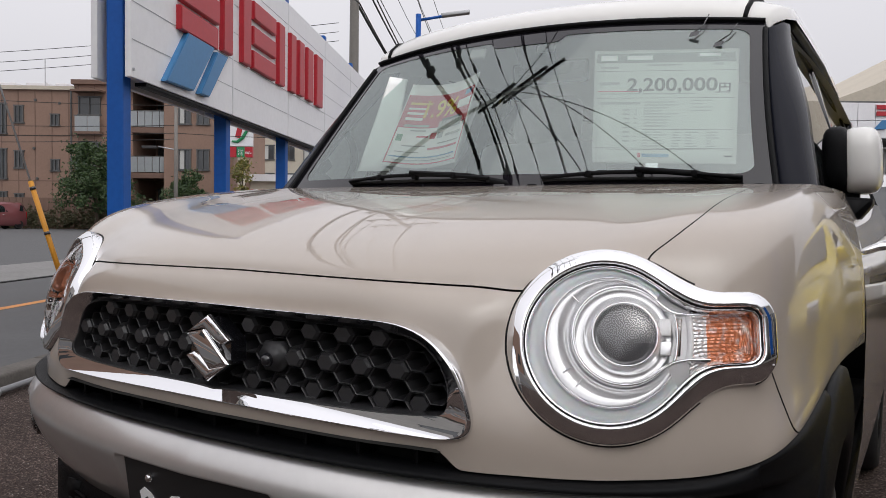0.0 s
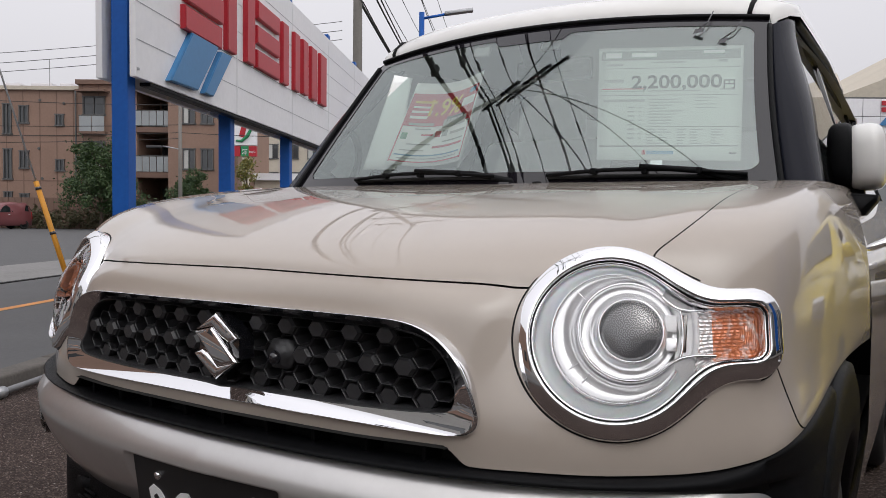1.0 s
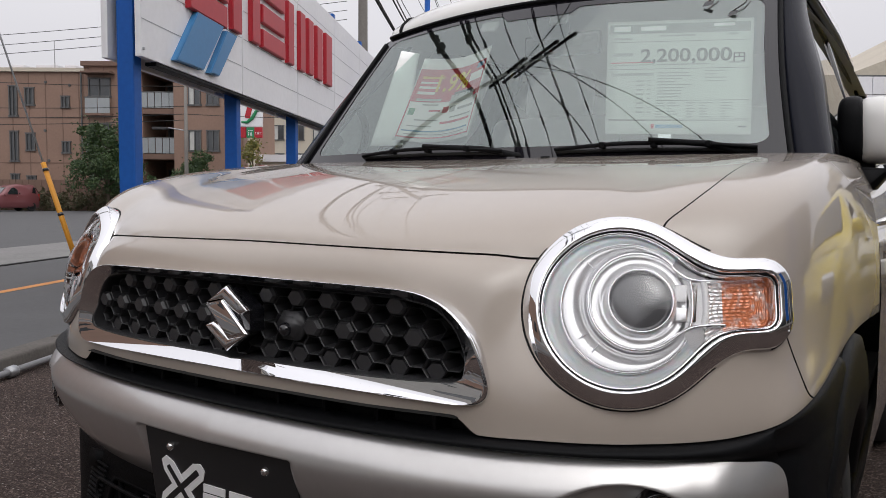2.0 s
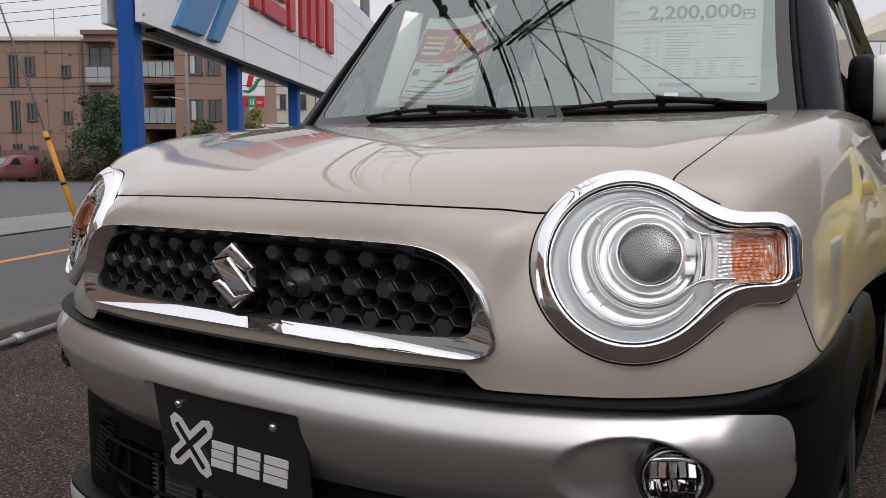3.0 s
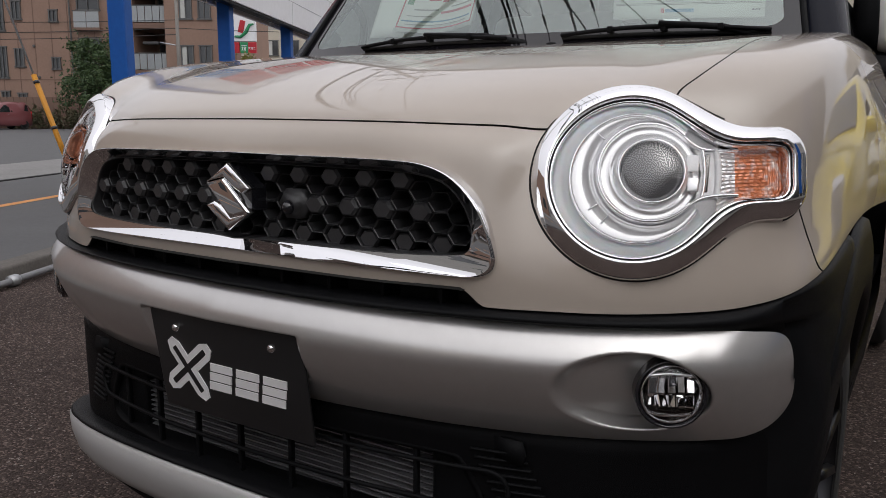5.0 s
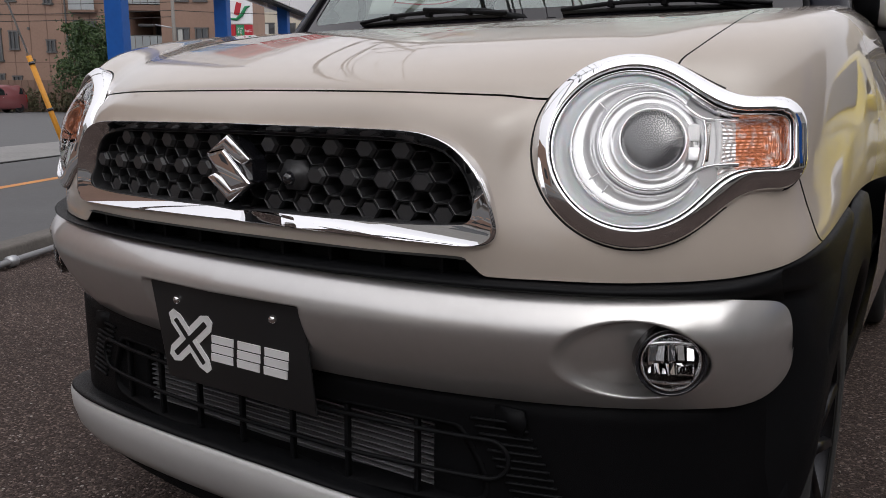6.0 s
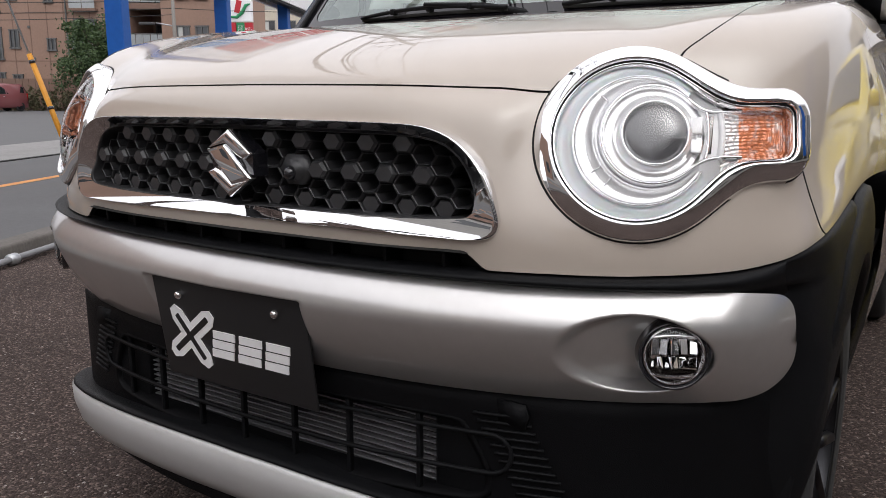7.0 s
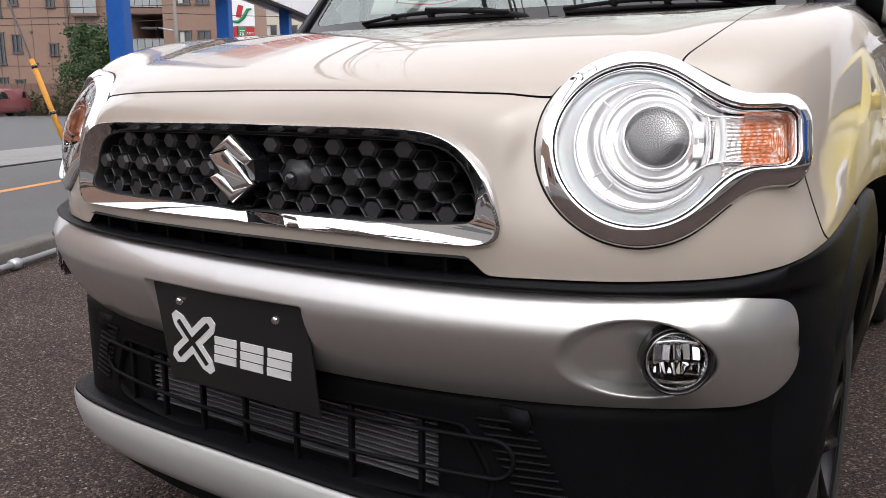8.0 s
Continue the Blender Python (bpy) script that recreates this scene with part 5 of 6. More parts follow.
for i in range(8):
    ink(price, price_at, 0.22, 0.435 - 0.038 * i, 0.27, 0.447 - 0.038 * i, INK_PALE)
    ink(price, price_at, 0.30, 0.437 - 0.038 * i, 0.32, 0.447 - 0.038 * i, INK_PALE)
card_rng = np.random.default_rng(7)
for i in range(9):
    ink(price, price_at, 0.37, 0.505 - 0.026 * i, 0.37 + card_rng.uniform(0.12, 0.27), 0.514 - 0.026 * i, INK_PALE)
    if i < 4:
        ink(price, price_at, 0.69, 0.520 - 0.03 * i, 0.69 + card_rng.uniform(0.06, 0.16), 0.528 - 0.03 * i, INK_PALE)
for i in range(6):
    for s0 in (0.36, 0.44, 0.57, 0.66, 0.80):
        ink(price, price_at, s0, 0.245 - 0.023 * i, s0 + card_rng.uniform(0.03, 0.09), 0.254 - 0.023 * i, INK_PALE)
ink(price, price_at, 0.36, 0.045, 0.55, 0.072, INK_BLUE)
ink(price, price_at, 0.33, 0.042, 0.352, 0.076, INK_RED)
ink(price, price_at, 0.92, 0.05, 0.97, 0.062, INK)


def lettering(text, at, s0, t0, width, parent, mat):
    """Raised lettering laid on a card, as one mesh."""
    cu = bpy.data.curves.new("lettering", "FONT")
    cu.body, cu.extrude, cu.size, cu.offset = text, 0.0, 1.0, 0.018
    tmp = new("lettering", cu)
    me = bpy.data.meshes.new_from_object(tmp.evaluated_get(bpy.context.evaluated_depsgraph_get()))
    bpy.data.objects.remove(tmp)
    bpy.data.curves.remove(cu)
    xs = [v.co.x for v in me.vertices]
    k = width / (max(xs) - min(xs))
    for v in me.vertices:
        v.co = at(s0 + (v.co.x - min(xs)) * k, t0 + v.co.y * k * 1.05, 0.003)
    me.materials.clear()
    me.materials.append(mat)
    ob = new("lettering", me)
    ob.parent = parent
    return ob


lettering("2,200,000", price_at, 0.245, 0.608, 0.62, price, INK)
lettering("\u5186", price_at, 0.875, 0.603, 0.075, price, INK)

poster_at = quad_frame((-0.357, 0.972, 1.195), (-0.112, 0.965, 1.197), (-0.335, 1.100, 1.432), (-0.131, 1.125, 1.454))
poster = card("sales_poster", poster_at, "red and white sales poster curling behind the windscreen", "poster", -0.025)
PB = -0.025
for s0, t0, s1, t1, m in ((0.02, 0.46, 0.98, 0.86, INK_RED), (0.02, 0.035, 0.98, 0.05, INK_RED), (0.02, 0.03, 0.035, 0.46, INK_RED), (0.965, 0.03, 0.98, 0.46, INK_RED), (0.06, 0.11, 0.93, 0.125, INK_BLUE), (0.06, 0.30, 0.13, 0.38, INK_GREEN),
                          (0.48, 0.33, 0.56, 0.40, INK_RED), (0.58, 0.33, 0.66, 0.40, INK_PALE), (0.30, 0.35, 0.45, 0.37, INK_RED), (0.70, 0.34, 0.93, 0.37, INK_PALE), (0.50, 0.20, 0.93, 0.225, INK_RED), (0.16, 0.24, 0.46, 0.255, INK_PALE), (0.10, 0.17, 0.40, 0.18, INK_PALE), (0.10, 0.075, 0.90, 0.085, INK_PALE), (0.62, 0.26, 0.93, 0.275, INK_PALE)):
    ink(poster, poster_at, s0, t0, s1, t1, m, 0.0022, PB)
for s0, t0, s1, t1, m in ((0.08, 0.74, 0.36, 0.77, INK_YELLOW), (0.08, 0.68, 0.30, 0.705, CARD), (0.08, 0.62, 0.34, 0.65, CARD), (0.08, 0.55, 0.30, 0.585, CARD), (0.76, 0.64, 0.96, 0.74, CARD), (0.55, 0.43, 0.90, 0.53, INK_PALE), (0.58, 0.50, 0.86, 0.56, INK), (0.10, 0.47, 0.42, 0.50, INK_PALE), (0.84, 0.78, 0.94, 0.84, INK_BLUE), (0.20, 0.42, 0.40, 0.435, INK_PALE)):
    ink(poster, poster_at, s0, t0, s1, t1, m, 0.0030, PB)
lettering("1.9%", lambda s, t, l: poster_at(s, t, l + 0.002, PB), 0.30, 0.585, 0.46, poster, INK_YELLOW)
for name, pts, label in (("leaflet", ((-0.444, 0.985, 1.180), (-0.328, 0.980, 1.178), (-0.447, 1.140, 1.470), (-0.382, 1.140, 1.456)), "plain white leaflet standing behind the windscreen"),
                         ("leaflet", ((-0.221, 1.000, 1.178), (-0.136, 1.000, 1.180), (-0.229, 1.140, 1.382), (-0.136, 1.140, 1.379)), "plain white leaflet behind the sales poster")):
    card(name, quad_frame(*pts), label, "leaflet")
for x0, x1, z, dx in ((0.420, 0.443, 1.512, 0.012), (0.478, 0.498, 1.482, 0.025)):
    film = part("aerial_film", card_patch(quad_frame((x0, 1.172, z - 0.013), (x1, 1.172, z - 0.010), (x0 + 0.004, 1.18, z), (x1 + 0.004, 1.18, z + 0.002)), 0, 0, 1, 1, 0), GLOSS, None)
    tagged(film, "small dark aerial film stuck inside the windscreen", "aerial")
    part("wire", tube([(x1 - 0.01, 1.18, z), (x1 + dx / 2, 1.20, z + 0.02), (x1 + dx, 1.225, z + 0.05)], 0.0016, 6), GLOSS, film)

# ---- other parked cars ----
CAR_GLASS = material("car_window_dark", (0.015, 0.018, 0.02), 0.04, 0.0, 1.0, 0.05, 2.0)
LAMP_RED = material("tail_lamp_red", (0.35, 0.01, 0.012), 0.15, 0.0, 1.0, 0.05, 10.0)
LAMP_CLEAR = material("lamp_clear", (0.7, 0.7, 0.72), 0.1, 0.6, 1.0, 0.05, 10.0)


def small_car(m, paint, label, length=3.4, width=1.48, height=1.62):
    """A small upright hatchback; its nose points along -y."""
    c = thing("parked_car", label, "car", m)
    ys = np.linspace(0, 1, 40)
    belt = along([(0, 0.62), (0.04, 0.80), (0.18, 0.92), (0.27, 0.97), (0.6, 1.0), (0.95, 1.02), (1.0, 0.95)], ys) * height / 1.62
    top = along([(0, 0.62), (0.04, 0.80), (0.18, 0.93), (0.25, 1.0), (0.40, 1.48), (0.5, 1.60), (0.8, 1.60), (0.93, 1.52), (1.0, 1.0)], ys) * height / 1.62
    nose = along([(0, 0.72), (0.05, 0.90), (0.12, 0.98), (0.5, 1.0), (0.9, 0.98), (1.0, 0.86)], ys)
    w = width / 2
    rows = []
    for y, b, t, n in zip(ys, belt, top, nose):
        half = [(0.90, 0.20), (0.98, 0.32), (1.0, 0.55), (0.985, b - 0.06), (0.95, b), (0.95 - 0.12 * (t - b) / 0.6, b + (t - b) * 0.8), (0.74, b + (t - b) * 0.97), (0.4, t), (0, t + 0.01)]
        half = [(x * w * n, z) for x, z in half]
        rows.append([(x, y * length, z) for x, z in half] + [(-x, y * length, z) for x, z in half[-2::-1]])
    body = sheet(rows)
    bmesh.ops.holes_fill(body, edges=[e for e in body.edges if e.is_boundary], sides=0)
    part("body", body, paint, c)
    for s in (1, -1):
        for f0, f1 in ((0.36, 0.58), (0.60, 0.80), (0.82, 0.92)):
            fs_ = np.linspace(f0, f1, 8)
            b_, t_ = np.interp(fs_, ys, belt), np.interp(fs_, ys, top)
            part("side_window", sheet([[(s * (w * (0.955 - 0.12 * (t - b) / 0.6 * k) + 0.006), f * length, b + 0.03 + (t - b - 0.10) * 0.8 * k) for f, b, t in zip(fs_, b_, t_)] for k in (0, 0.5, 1)]), CAR_GLASS, c)
        for f in (0.17, 0.83):
            wm = Matrix.Translation((s * (w - 0.09), f * length, 0.28)) @ Matrix.Rotation(s * radians(90), 4, "Y")
            wh = part("wheel", lathe([(0.0, 0.085), (0.14, 0.08), (0.17, 0.095), (0.18, 0.06)], wm, 28), ALLOY, c)
            part("tyre", lathe([(0.18, 0.07), (0.2, 0.1), (0.265, 0.095), (0.28, 0.06), (0.28, -0.06), (0.2, -0.09)], wm, 32), RUBBER, wh)
        part("headlamp", box((0.30, 0.10, 0.13), (s * w * 0.62, 0.06, 0.70), 0.03, Matrix.Rotation(s * radians(18), 4, "Z")), LAMP_CLEAR, c)
        part("tail_lamp", box((0.10, 0.08, 0.45), (s * w * 0.80, length - 0.03, 0.85), 0.02), LAMP_RED, c)
        part("mirror", box((0.14, 0.09, 0.12), (s * (w + 0.05), length * 0.33, 1.0), 0.03), paint, c)
        for f in (0.55, 0.76):
            part("handle", box((0.02, 0.16, 0.025), (s * (w + 0.005), f * length, 0.88), 0.006), CHROME, c)
    for f0, f1 in ((0.26, 0.385), (0.985, 0.945)):
        part("windscreen", sheet([[(x * w * 0.76, (f0 + (f1 - f0) * k) * length + (-0.015 if f0 < 0.5 else 0.02), float(np.interp(f0 + (f1 - f0) * k, ys, top)) + 0.012) for x in np.linspace(-1, 1, 9)] for k in np.linspace(0.05, 1, 6)]), CAR_GLASS, c)
    part("grille", box((0.75, 0.03, 0.10), (0, -0.004, 0.52), 0.01), BLACK, c)
    part("front_bumper", box((width * 0.86, 0.10, 0.22), (0, 0.02, 0.36), 0.04), paint, c)
    part("number_plate", box((0.33, 0.012, 0.165), (0, -0.04, 0.38), 0.004), PLATE_WHITE, c)
    return c


VIEW_X, VIEW_Y = Vector((0.851, 0.525, 0)), Vector((-0.525, 0.851, 0))   # across and away from where the visitor stands


def far(x, d, z=0.0):
    return Vector((0.92, -0.76, 0)) + VIEW_X * x + VIEW_Y * d + Vector((0, 0, z))


FAR = Matrix.Translation(far(0, 0)) @ Matrix.Rotation(math.atan2(0.525, 0.851), 4, "Z")
YELLOW_PAINT = material("yellow_car_paint", (0.68, 0.52, 0.015), 0.35, 0.0, 1.0, 0.02, 3.0)
ROSE_PAINT = material("rose_car_paint", (0.19, 0.055, 0.06), 0.35, 0.2, 1.0, 0.03, 3.0)
SILVER_CAR = material("pale_car_paint", (0.55, 0.55, 0.55), 0.35, 0.2, 1.0, 0.03, 3.0)
small_car(pose(2.2, 2.9, 0.0), YELLOW_PAINT, "bright yellow small hatchback parked beside the beige car", 3.95, 1.65, 1.55)
small_car(pose(*far(-27.9, 45.4), 0, 0, 3.7), ROSE_PAINT, "rose red small hatchback parked across the road")
small_car(pose(*far(5.35, 8.3), 0, 0, 8), SILVER_CAR, "pale silver hatchback parked in the row behind", 3.9, 1.66, 1.7)

# ---- apartment building across the road ----
WINDOW_DARK = material("window_dark", (0.05, 0.055, 0.06), 0.08, 0.0, 0.8, 0.2, 0.7)
FRAME_GREY = material("window_frame_grey", (0.10, 0.10, 0.10), 0.5, 0.2, 0.0, 0.1, 3.0)
CURTAIN = material("curtain_pale", (0.52, 0.52, 0.50), 0.9, 0.0, 0.0, 0.1, 2.0)
JOINT = material("facade_joint", (0.17, 0.105, 0.08), 0.8, 0.0, 0.0, 0.1, 2.0)
PALE_WALL = material("pale_wall", (0.50, 0.45, 0.37), 0.8, 0.0, 0.0, 0.1, 0.8)


def farpart(name, bm, mat, parent, label=""):
    bmesh.ops.transform(bm, matrix=FAR, verts=bm.verts)
    return part(name, bm, mat, parent, label, False)


def facade_window(parent, x, d, z, w, h, curtain=False):
    """A window whose middle is at x, z on a wall at distance d."""
    fr = bmesh.new()
    for dx, dz, sx, sz in ((0, h / 2, w + 0.16, 0.08), (0, -h / 2, w + 0.20, 0.10), (-w / 2, 0, 0.08, h), (w / 2, 0, 0.08, h), (0, 0, 0.05, h)):
        box((sx, 0.16, sz), (x + dx, d - 0.03, z + dz), 0.0, None, fr)
    win = farpart("window", fr, FRAME_GREY, parent)
    farpart("pane", box((w - 0.06, 0.02, h - 0.06), (x, d - 0.012, z)), WINDOW_DARK, win)
    if curtain:
        farpart("curtain", box((w * 0.42, 0.01, h - 0.12), (x - w * 0.24, d - 0.028, z)), CURTAIN, win)


def balcony(parent, x, d, z, w, glassy=True):
    b = farpart("balcony", box((w, 1.2, 0.18), (x, d - 0.55, z)), BRICK, parent)
    farpart("rail", box((w, 0.05, 0.06), (x, d - 1.12, z + 1.15), 0.01), FRAME_GREY, b)
    for i in range(int(w / 0.16)):
        farpart("baluster", box((0.03, 0.03, 1.05), (x - w / 2 + 0.1 + 0.16 * i, d - 1.12, z + 0.6)), STEEL, b)


apart = thing("apartment_building", "three-storey tan tiled apartment building with balconies", "building")
farpart("wall", box((12.0, 9, 9.25), (-30.6, 56.5, 4.62)), BRICK, apart, "tan tiled wall")
farpart("wall", box((3.9, 9, 9.65), (-22.65, 56.4, 4.82)), BRICK, apart, "tan tiled wall")
farpart("wall", box((2.4, 6, 9.65), (-19.6, 59.0, 4.82)), BRICK, apart, "tan tiled wall")
farpart("wall", box((4.6, 9, 9.9), (-16.2, 56.0, 4.95)), BRICK, apart, "tan tiled wall")
farpart("parapet", box((12.1, 0.4, 0.25), (-30.6, 52.0, 9.30)), PALE_WALL, apart)
farpart("parapet", box((4.2, 0.5, 0.30), (-22.6, 51.9, 9.70)), JOINT, apart)
for i in range(11):
    farpart("joint", box((0.05, 0.02, 9.1), (-36.2 + 1.12 * i, 51.994, 4.6)), JOINT, apart)
for z in (3.15, 6.15):
    farpart("joint", box((12.0, 0.02, 0.06), (-30.6, 51.994, z)), JOINT, apart)
for i in range(4):
    farpart("joint", box((0.05, 0.02, 9.4), (-24.3 + 1.05 * i, 51.894, 4.8)), JOINT, apart)
for z in (1.7, 4.55, 7.55):
    facade_window(apart, -28.3, 52, z, 0.55, 1.15)
    facade_window(apart, -25.9, 52, z - 0.35, 0.5, 0.75)
    facade_window(apart, -29.4, 52, z - 0.3, 0.5, 2.0)
    facade_window(apart, -31.4, 52, z - 0.1, 1.6, 1.5, True)
    facade_window(apart, -17.1, 51.5, z + 0.1, 0.75, 1.35, True)
    facade_window(apart, -15.9, 51.5, z + 0.1, 0.75, 1.35)
PANEL = material("balcony_panel", (0.30, 0.32, 0.33), 0.35, 0.0, 0.2, 0.1, 1.0)
for z in (0.9, 3.9, 6.9):
    facade_window(apart, -23.55, 51.9, z + 1.25, 1.4, 1.2)
    b = farpart("balcony", box((1.75, 0.5, 0.16), (-23.55, 51.7, z - 0.55)), JOINT, apart)
    for x in (-23.97, -23.13):
        farpart("panel", box((0.80, 0.05, 1.0), (x, 51.5, z + 0.03), 0.01), PANEL, b, "pale balcony panel")
    farpart("rail", box((1.75, 0.08, 0.06), (-23.55, 51.5, z + 0.57), 0.01), FRAME_GREY, b)
farpart("eave", box((1.9, 1.1, 0.12), (-23.45, 51.5, 9.05)), JOINT, apart)
for z in (0.6, 3.6, 6.6):
    b = farpart("balcony", box((2.4, 4.3, 0.35), (-19.6, 53.9, z)), JOINT, apart, "deep roofed balcony")
    for i in range(5):
        farpart("panel", box((0.44, 0.05, 1.0), (-20.56 + 0.48 * i, 51.75, z + 0.72), 0.01), PANEL, b, "pale balcony panel")
    farpart("rail", box((2.4, 0.08, 0.06), (-19.6, 51.75, z + 1.26), 0.01), FRAME_GREY, b)
    facade_window(apart, -19.6, 56.0, z + 1.25, 1.7, 1.9)
farpart("eave", box((2.8, 4.8, 0.5), (-19.5, 53.6, 9.35)), BRICK, apart)
for x, z in ((-27.2, 8.5), (-25.6, 8.3), (-27.3, 5.3), (-27.1, 3.3), (-25.4, 3.3), (-24.2, 8.3)):
    farpart("vent", lathe([(0, 0.06), (0.09, 0.05), (0.1, 0.0)], Matrix.Translation((x, 51.96, z)) @ Matrix.Rotation(radians(90), 4, "X"), 12), FRAME_GREY, apart)
farpart("downpipe", tube([(-24.75, 51.8, 0.1), (-24.75, 51.8, 9.2)], 0.06, 8), FRAME_GREY, apart)
for x, w in ((-31.5, 1.2), (-29.3, 1.6), (-27.6, 0.8)):
    farpart("roof_tank", box((w, 1.5, 0.9), (x, 57, 9.9), 0.05), SIGN_WHITE, apart)
farpart("aerial", tube([(-28.6, 56, 9.3), (-28.6, 56, 12.0)], 0.03, 6), STEEL, apart)

# ---- convenience store sign, shop and far houses ----
shop_sign = thing("shop_sign", "white shop sign on a cream pillar with coloured bars", "sign")
farpart("board", box((1.45, 0.35, 2.1), (-12.98, 50, 6.50), 0.03), SIGN_WHITE, shop_sign)
farpart("red_shape", box((0.34, 0.05, 0.75), (-13.1, 49.8, 6.35), 0.02, Matrix.Rotation(radians(14), 4, "Y")), RED, shop_sign)
GREEN = material("green_sign_paint", (0.01, 0.22, 0.08), 0.4, 0.0, 0.2, 0.08, 2.0)
farpart("green_shape", tube([(-13.55, 49.8, 5.75), (-13.2, 49.8, 5.72), (-12.85, 49.8, 6.0), (-12.6, 49.8, 6.45), (-12.35, 49.8, 6.5)], [0.06, 0.1, 0.12, 0.1, 0.05], 8), GREEN, shop_sign)
for x, m in ((-13.55, RED), (-13.0, GREEN), (-12.5, RED)):
    farpart("panel", box((0.50, 0.3, 0.66), (x, 50, 5.08), 0.02), m, shop_sign)
farpart("pillar", box((0.42, 0.4, 4.75), (-13.0, 50.1, 2.37), 0.03), PALE_WALL, shop_sign)


def far_words(text, x, z, width):
    at = lambda s, t, l: FAR @ Vector((x + s, 49.83, z + t))
    lettering(text, at, 0.0, 0.0, width, shop_sign, SIGN_WHITE)


far_words("\u9152", -13.17, 4.92, 0.34)
far_words("\u305f\u3070\u3053", -12.72, 4.98, 0.44)
shop = thing("shop_building", "low cream shop building across the road", "building")
farpart("wall", box((9.0, 8, 3.9), (-9.6, 60, 1.95)), PALE_WALL, shop)
farpart("fascia", box((9.1, 0.3, 0.5), (-9.6, 55.8, 3.75)), SIGN_WHITE, shop)
for x in (-12.6, -11.0, -8.6):
    facade_window(shop, x, 56, 1.75, 1.2, 1.5, True)
flats = thing("block_of_flats", "distant pale block of flats behind the shop", "building")
farpart("wall", box((14, 10, 9.4), (-13.0, 86, 4.7)), PALE_WALL, flats)
farpart("wall", box((6, 8, 12.0), (-21.5, 92, 6.0)), CONCRETE, flats)
for i in range(6):
    for j in range(3):
        facade_window(flats, -18.2 + 2.1 * i, 81, 1.8 + 2.9 * j, 1.1, 1.5, i % 2 == 0)
cabinet = thing("equipment_cabinet", "grey steel equipment cabinet on the far pavement", "cabinet")
farpart("body", box((1.0, 0.5, 1.5), (-16.4, 45, 0.76), 0.03), STEEL, cabinet)
farpart("door", box((0.44, 0.03, 1.3), (-16.63, 44.74, 0.78), 0.01), SIGN_WHITE, cabinet)
farpart("door", box((0.44, 0.03, 1.3), (-16.17, 44.74, 0.78), 0.01), SIGN_WHITE, cabinet)

# ---- dealer's building behind the car ----
dealer = thing("dealer_building", "dealer's showroom with white tiled fascia and beige gable", "building")
farpart("wall", box((16, 12, 3.4), (19.0, 30, 1.7)), CONCRETE, dealer)
farpart("gable", prism([(10.9, 4.4), (27.0, 4.4), (27.0, 7.6), (19.0, 8.2), (14.0, 5.6)], 8.0, Matrix.Translation((0, 25.5, 0))), PALE_WALL, dealer, "beige gable wall")
for i in range(14):
    for j in range(2):
        farpart("tile", box((0.485, 0.06, 0.485), (11.35 + 0.5 * i, 22.0, 3.72 + 0.5 * j), 0.008), SIGN_WHITE, dealer)
farpart("fascia", box((16, 2.0, 1.1), (19.1, 23.05, 3.97)), FRAME_GREY, dealer)
farpart("showroom_glass", box((15.6, 0.06, 2.6), (19.0, 23.9, 1.9)), WINDOW_DARK, dealer)
for i in range(8):
    farpart("mullion", box((0.08, 0.12, 2.7), (11.3 + 2.1 * i, 23.8, 1.9)), STEEL, dealer)
for x0, z0, x1, z1, w in ((12.12, 4.34, 12.55, 4.34, 0.12), (12.12, 4.16, 12.55, 4.16, 0.12), (12.7, 4.06, 12.7, 4.42, 0.12)):
    farpart("red_shape", prism(bar(x0, z0, x1, z1, w), 0.05, Matrix.Translation((0, 21.92, 0))), RED, dealer)
farpart("blue_shape", prism([(12.05, 3.72), (12.35, 3.72), (12.62, 3.98), (12.28, 3.98)], 0.05, Matrix.Translation((0, 21.92, 0))), SKYBLUE, dealer)
farpart("round_vent", tube([(12.15 + 0.12 * math.cos(a), 25.4, 5.0 + 0.12 * math.sin(a)) for a in np.linspace(0, math.tau, 16, endpoint=False)], 0.02, 6, True), FRAME_GREY, dealer)

# ---- poles, wires, lamp and guy wire ----
POLE = material("pole_concrete", (0.20, 0.188, 0.172), 0.9, 0.0, 0.0, 0.15, 2.0, 0.3, 50.0)
IRON = material("dark_iron", (0.05, 0.05, 0.052), 0.6, 0.3, 0.0, 0.2, 6.0)
WIRE = material("wire_black", (0.012, 0.012, 0.012), 0.6, 0.0, 0.0, 0.0)


def power_pole(at, height, label, arms=True, mat=None, slim=1.0):
    p = thing("utility_pole", label, "utility pole", Matrix.Translation(at))
    part("shaft", tube([(0, 0, 0), (0, 0, height * 0.5), (0, 0, height)], [r * slim for r in (0.11, 0.095, 0.075)], 16), mat or POLE, p)
    if arms:
        across = Matrix.Rotation(math.atan2(ACROSS.y, ACROSS.x), 4, "Z")
        for z, w in ((height - 0.6, 1.8), (height - 1.5, 1.5), (height - 2.6, 0.9)):
            arm = part("crossarm", box((w, 0.09, 0.09), (0, 0, z), 0.008, across), IRON, p)
            arm.location.z = 0
            for x in np.linspace(-w / 2 + 0.08, w / 2 - 0.08, 4):
                part("insulator", lathe([(0.0, 0.18), (0.035, 0.17), (0.045, 0.12), (0.03, 0.08), (0.045, 0.05), (0.03, 0.0)], across @ Matrix.Translation((x, 0, z + 0.05)), 12), IRON, arm)
    return p


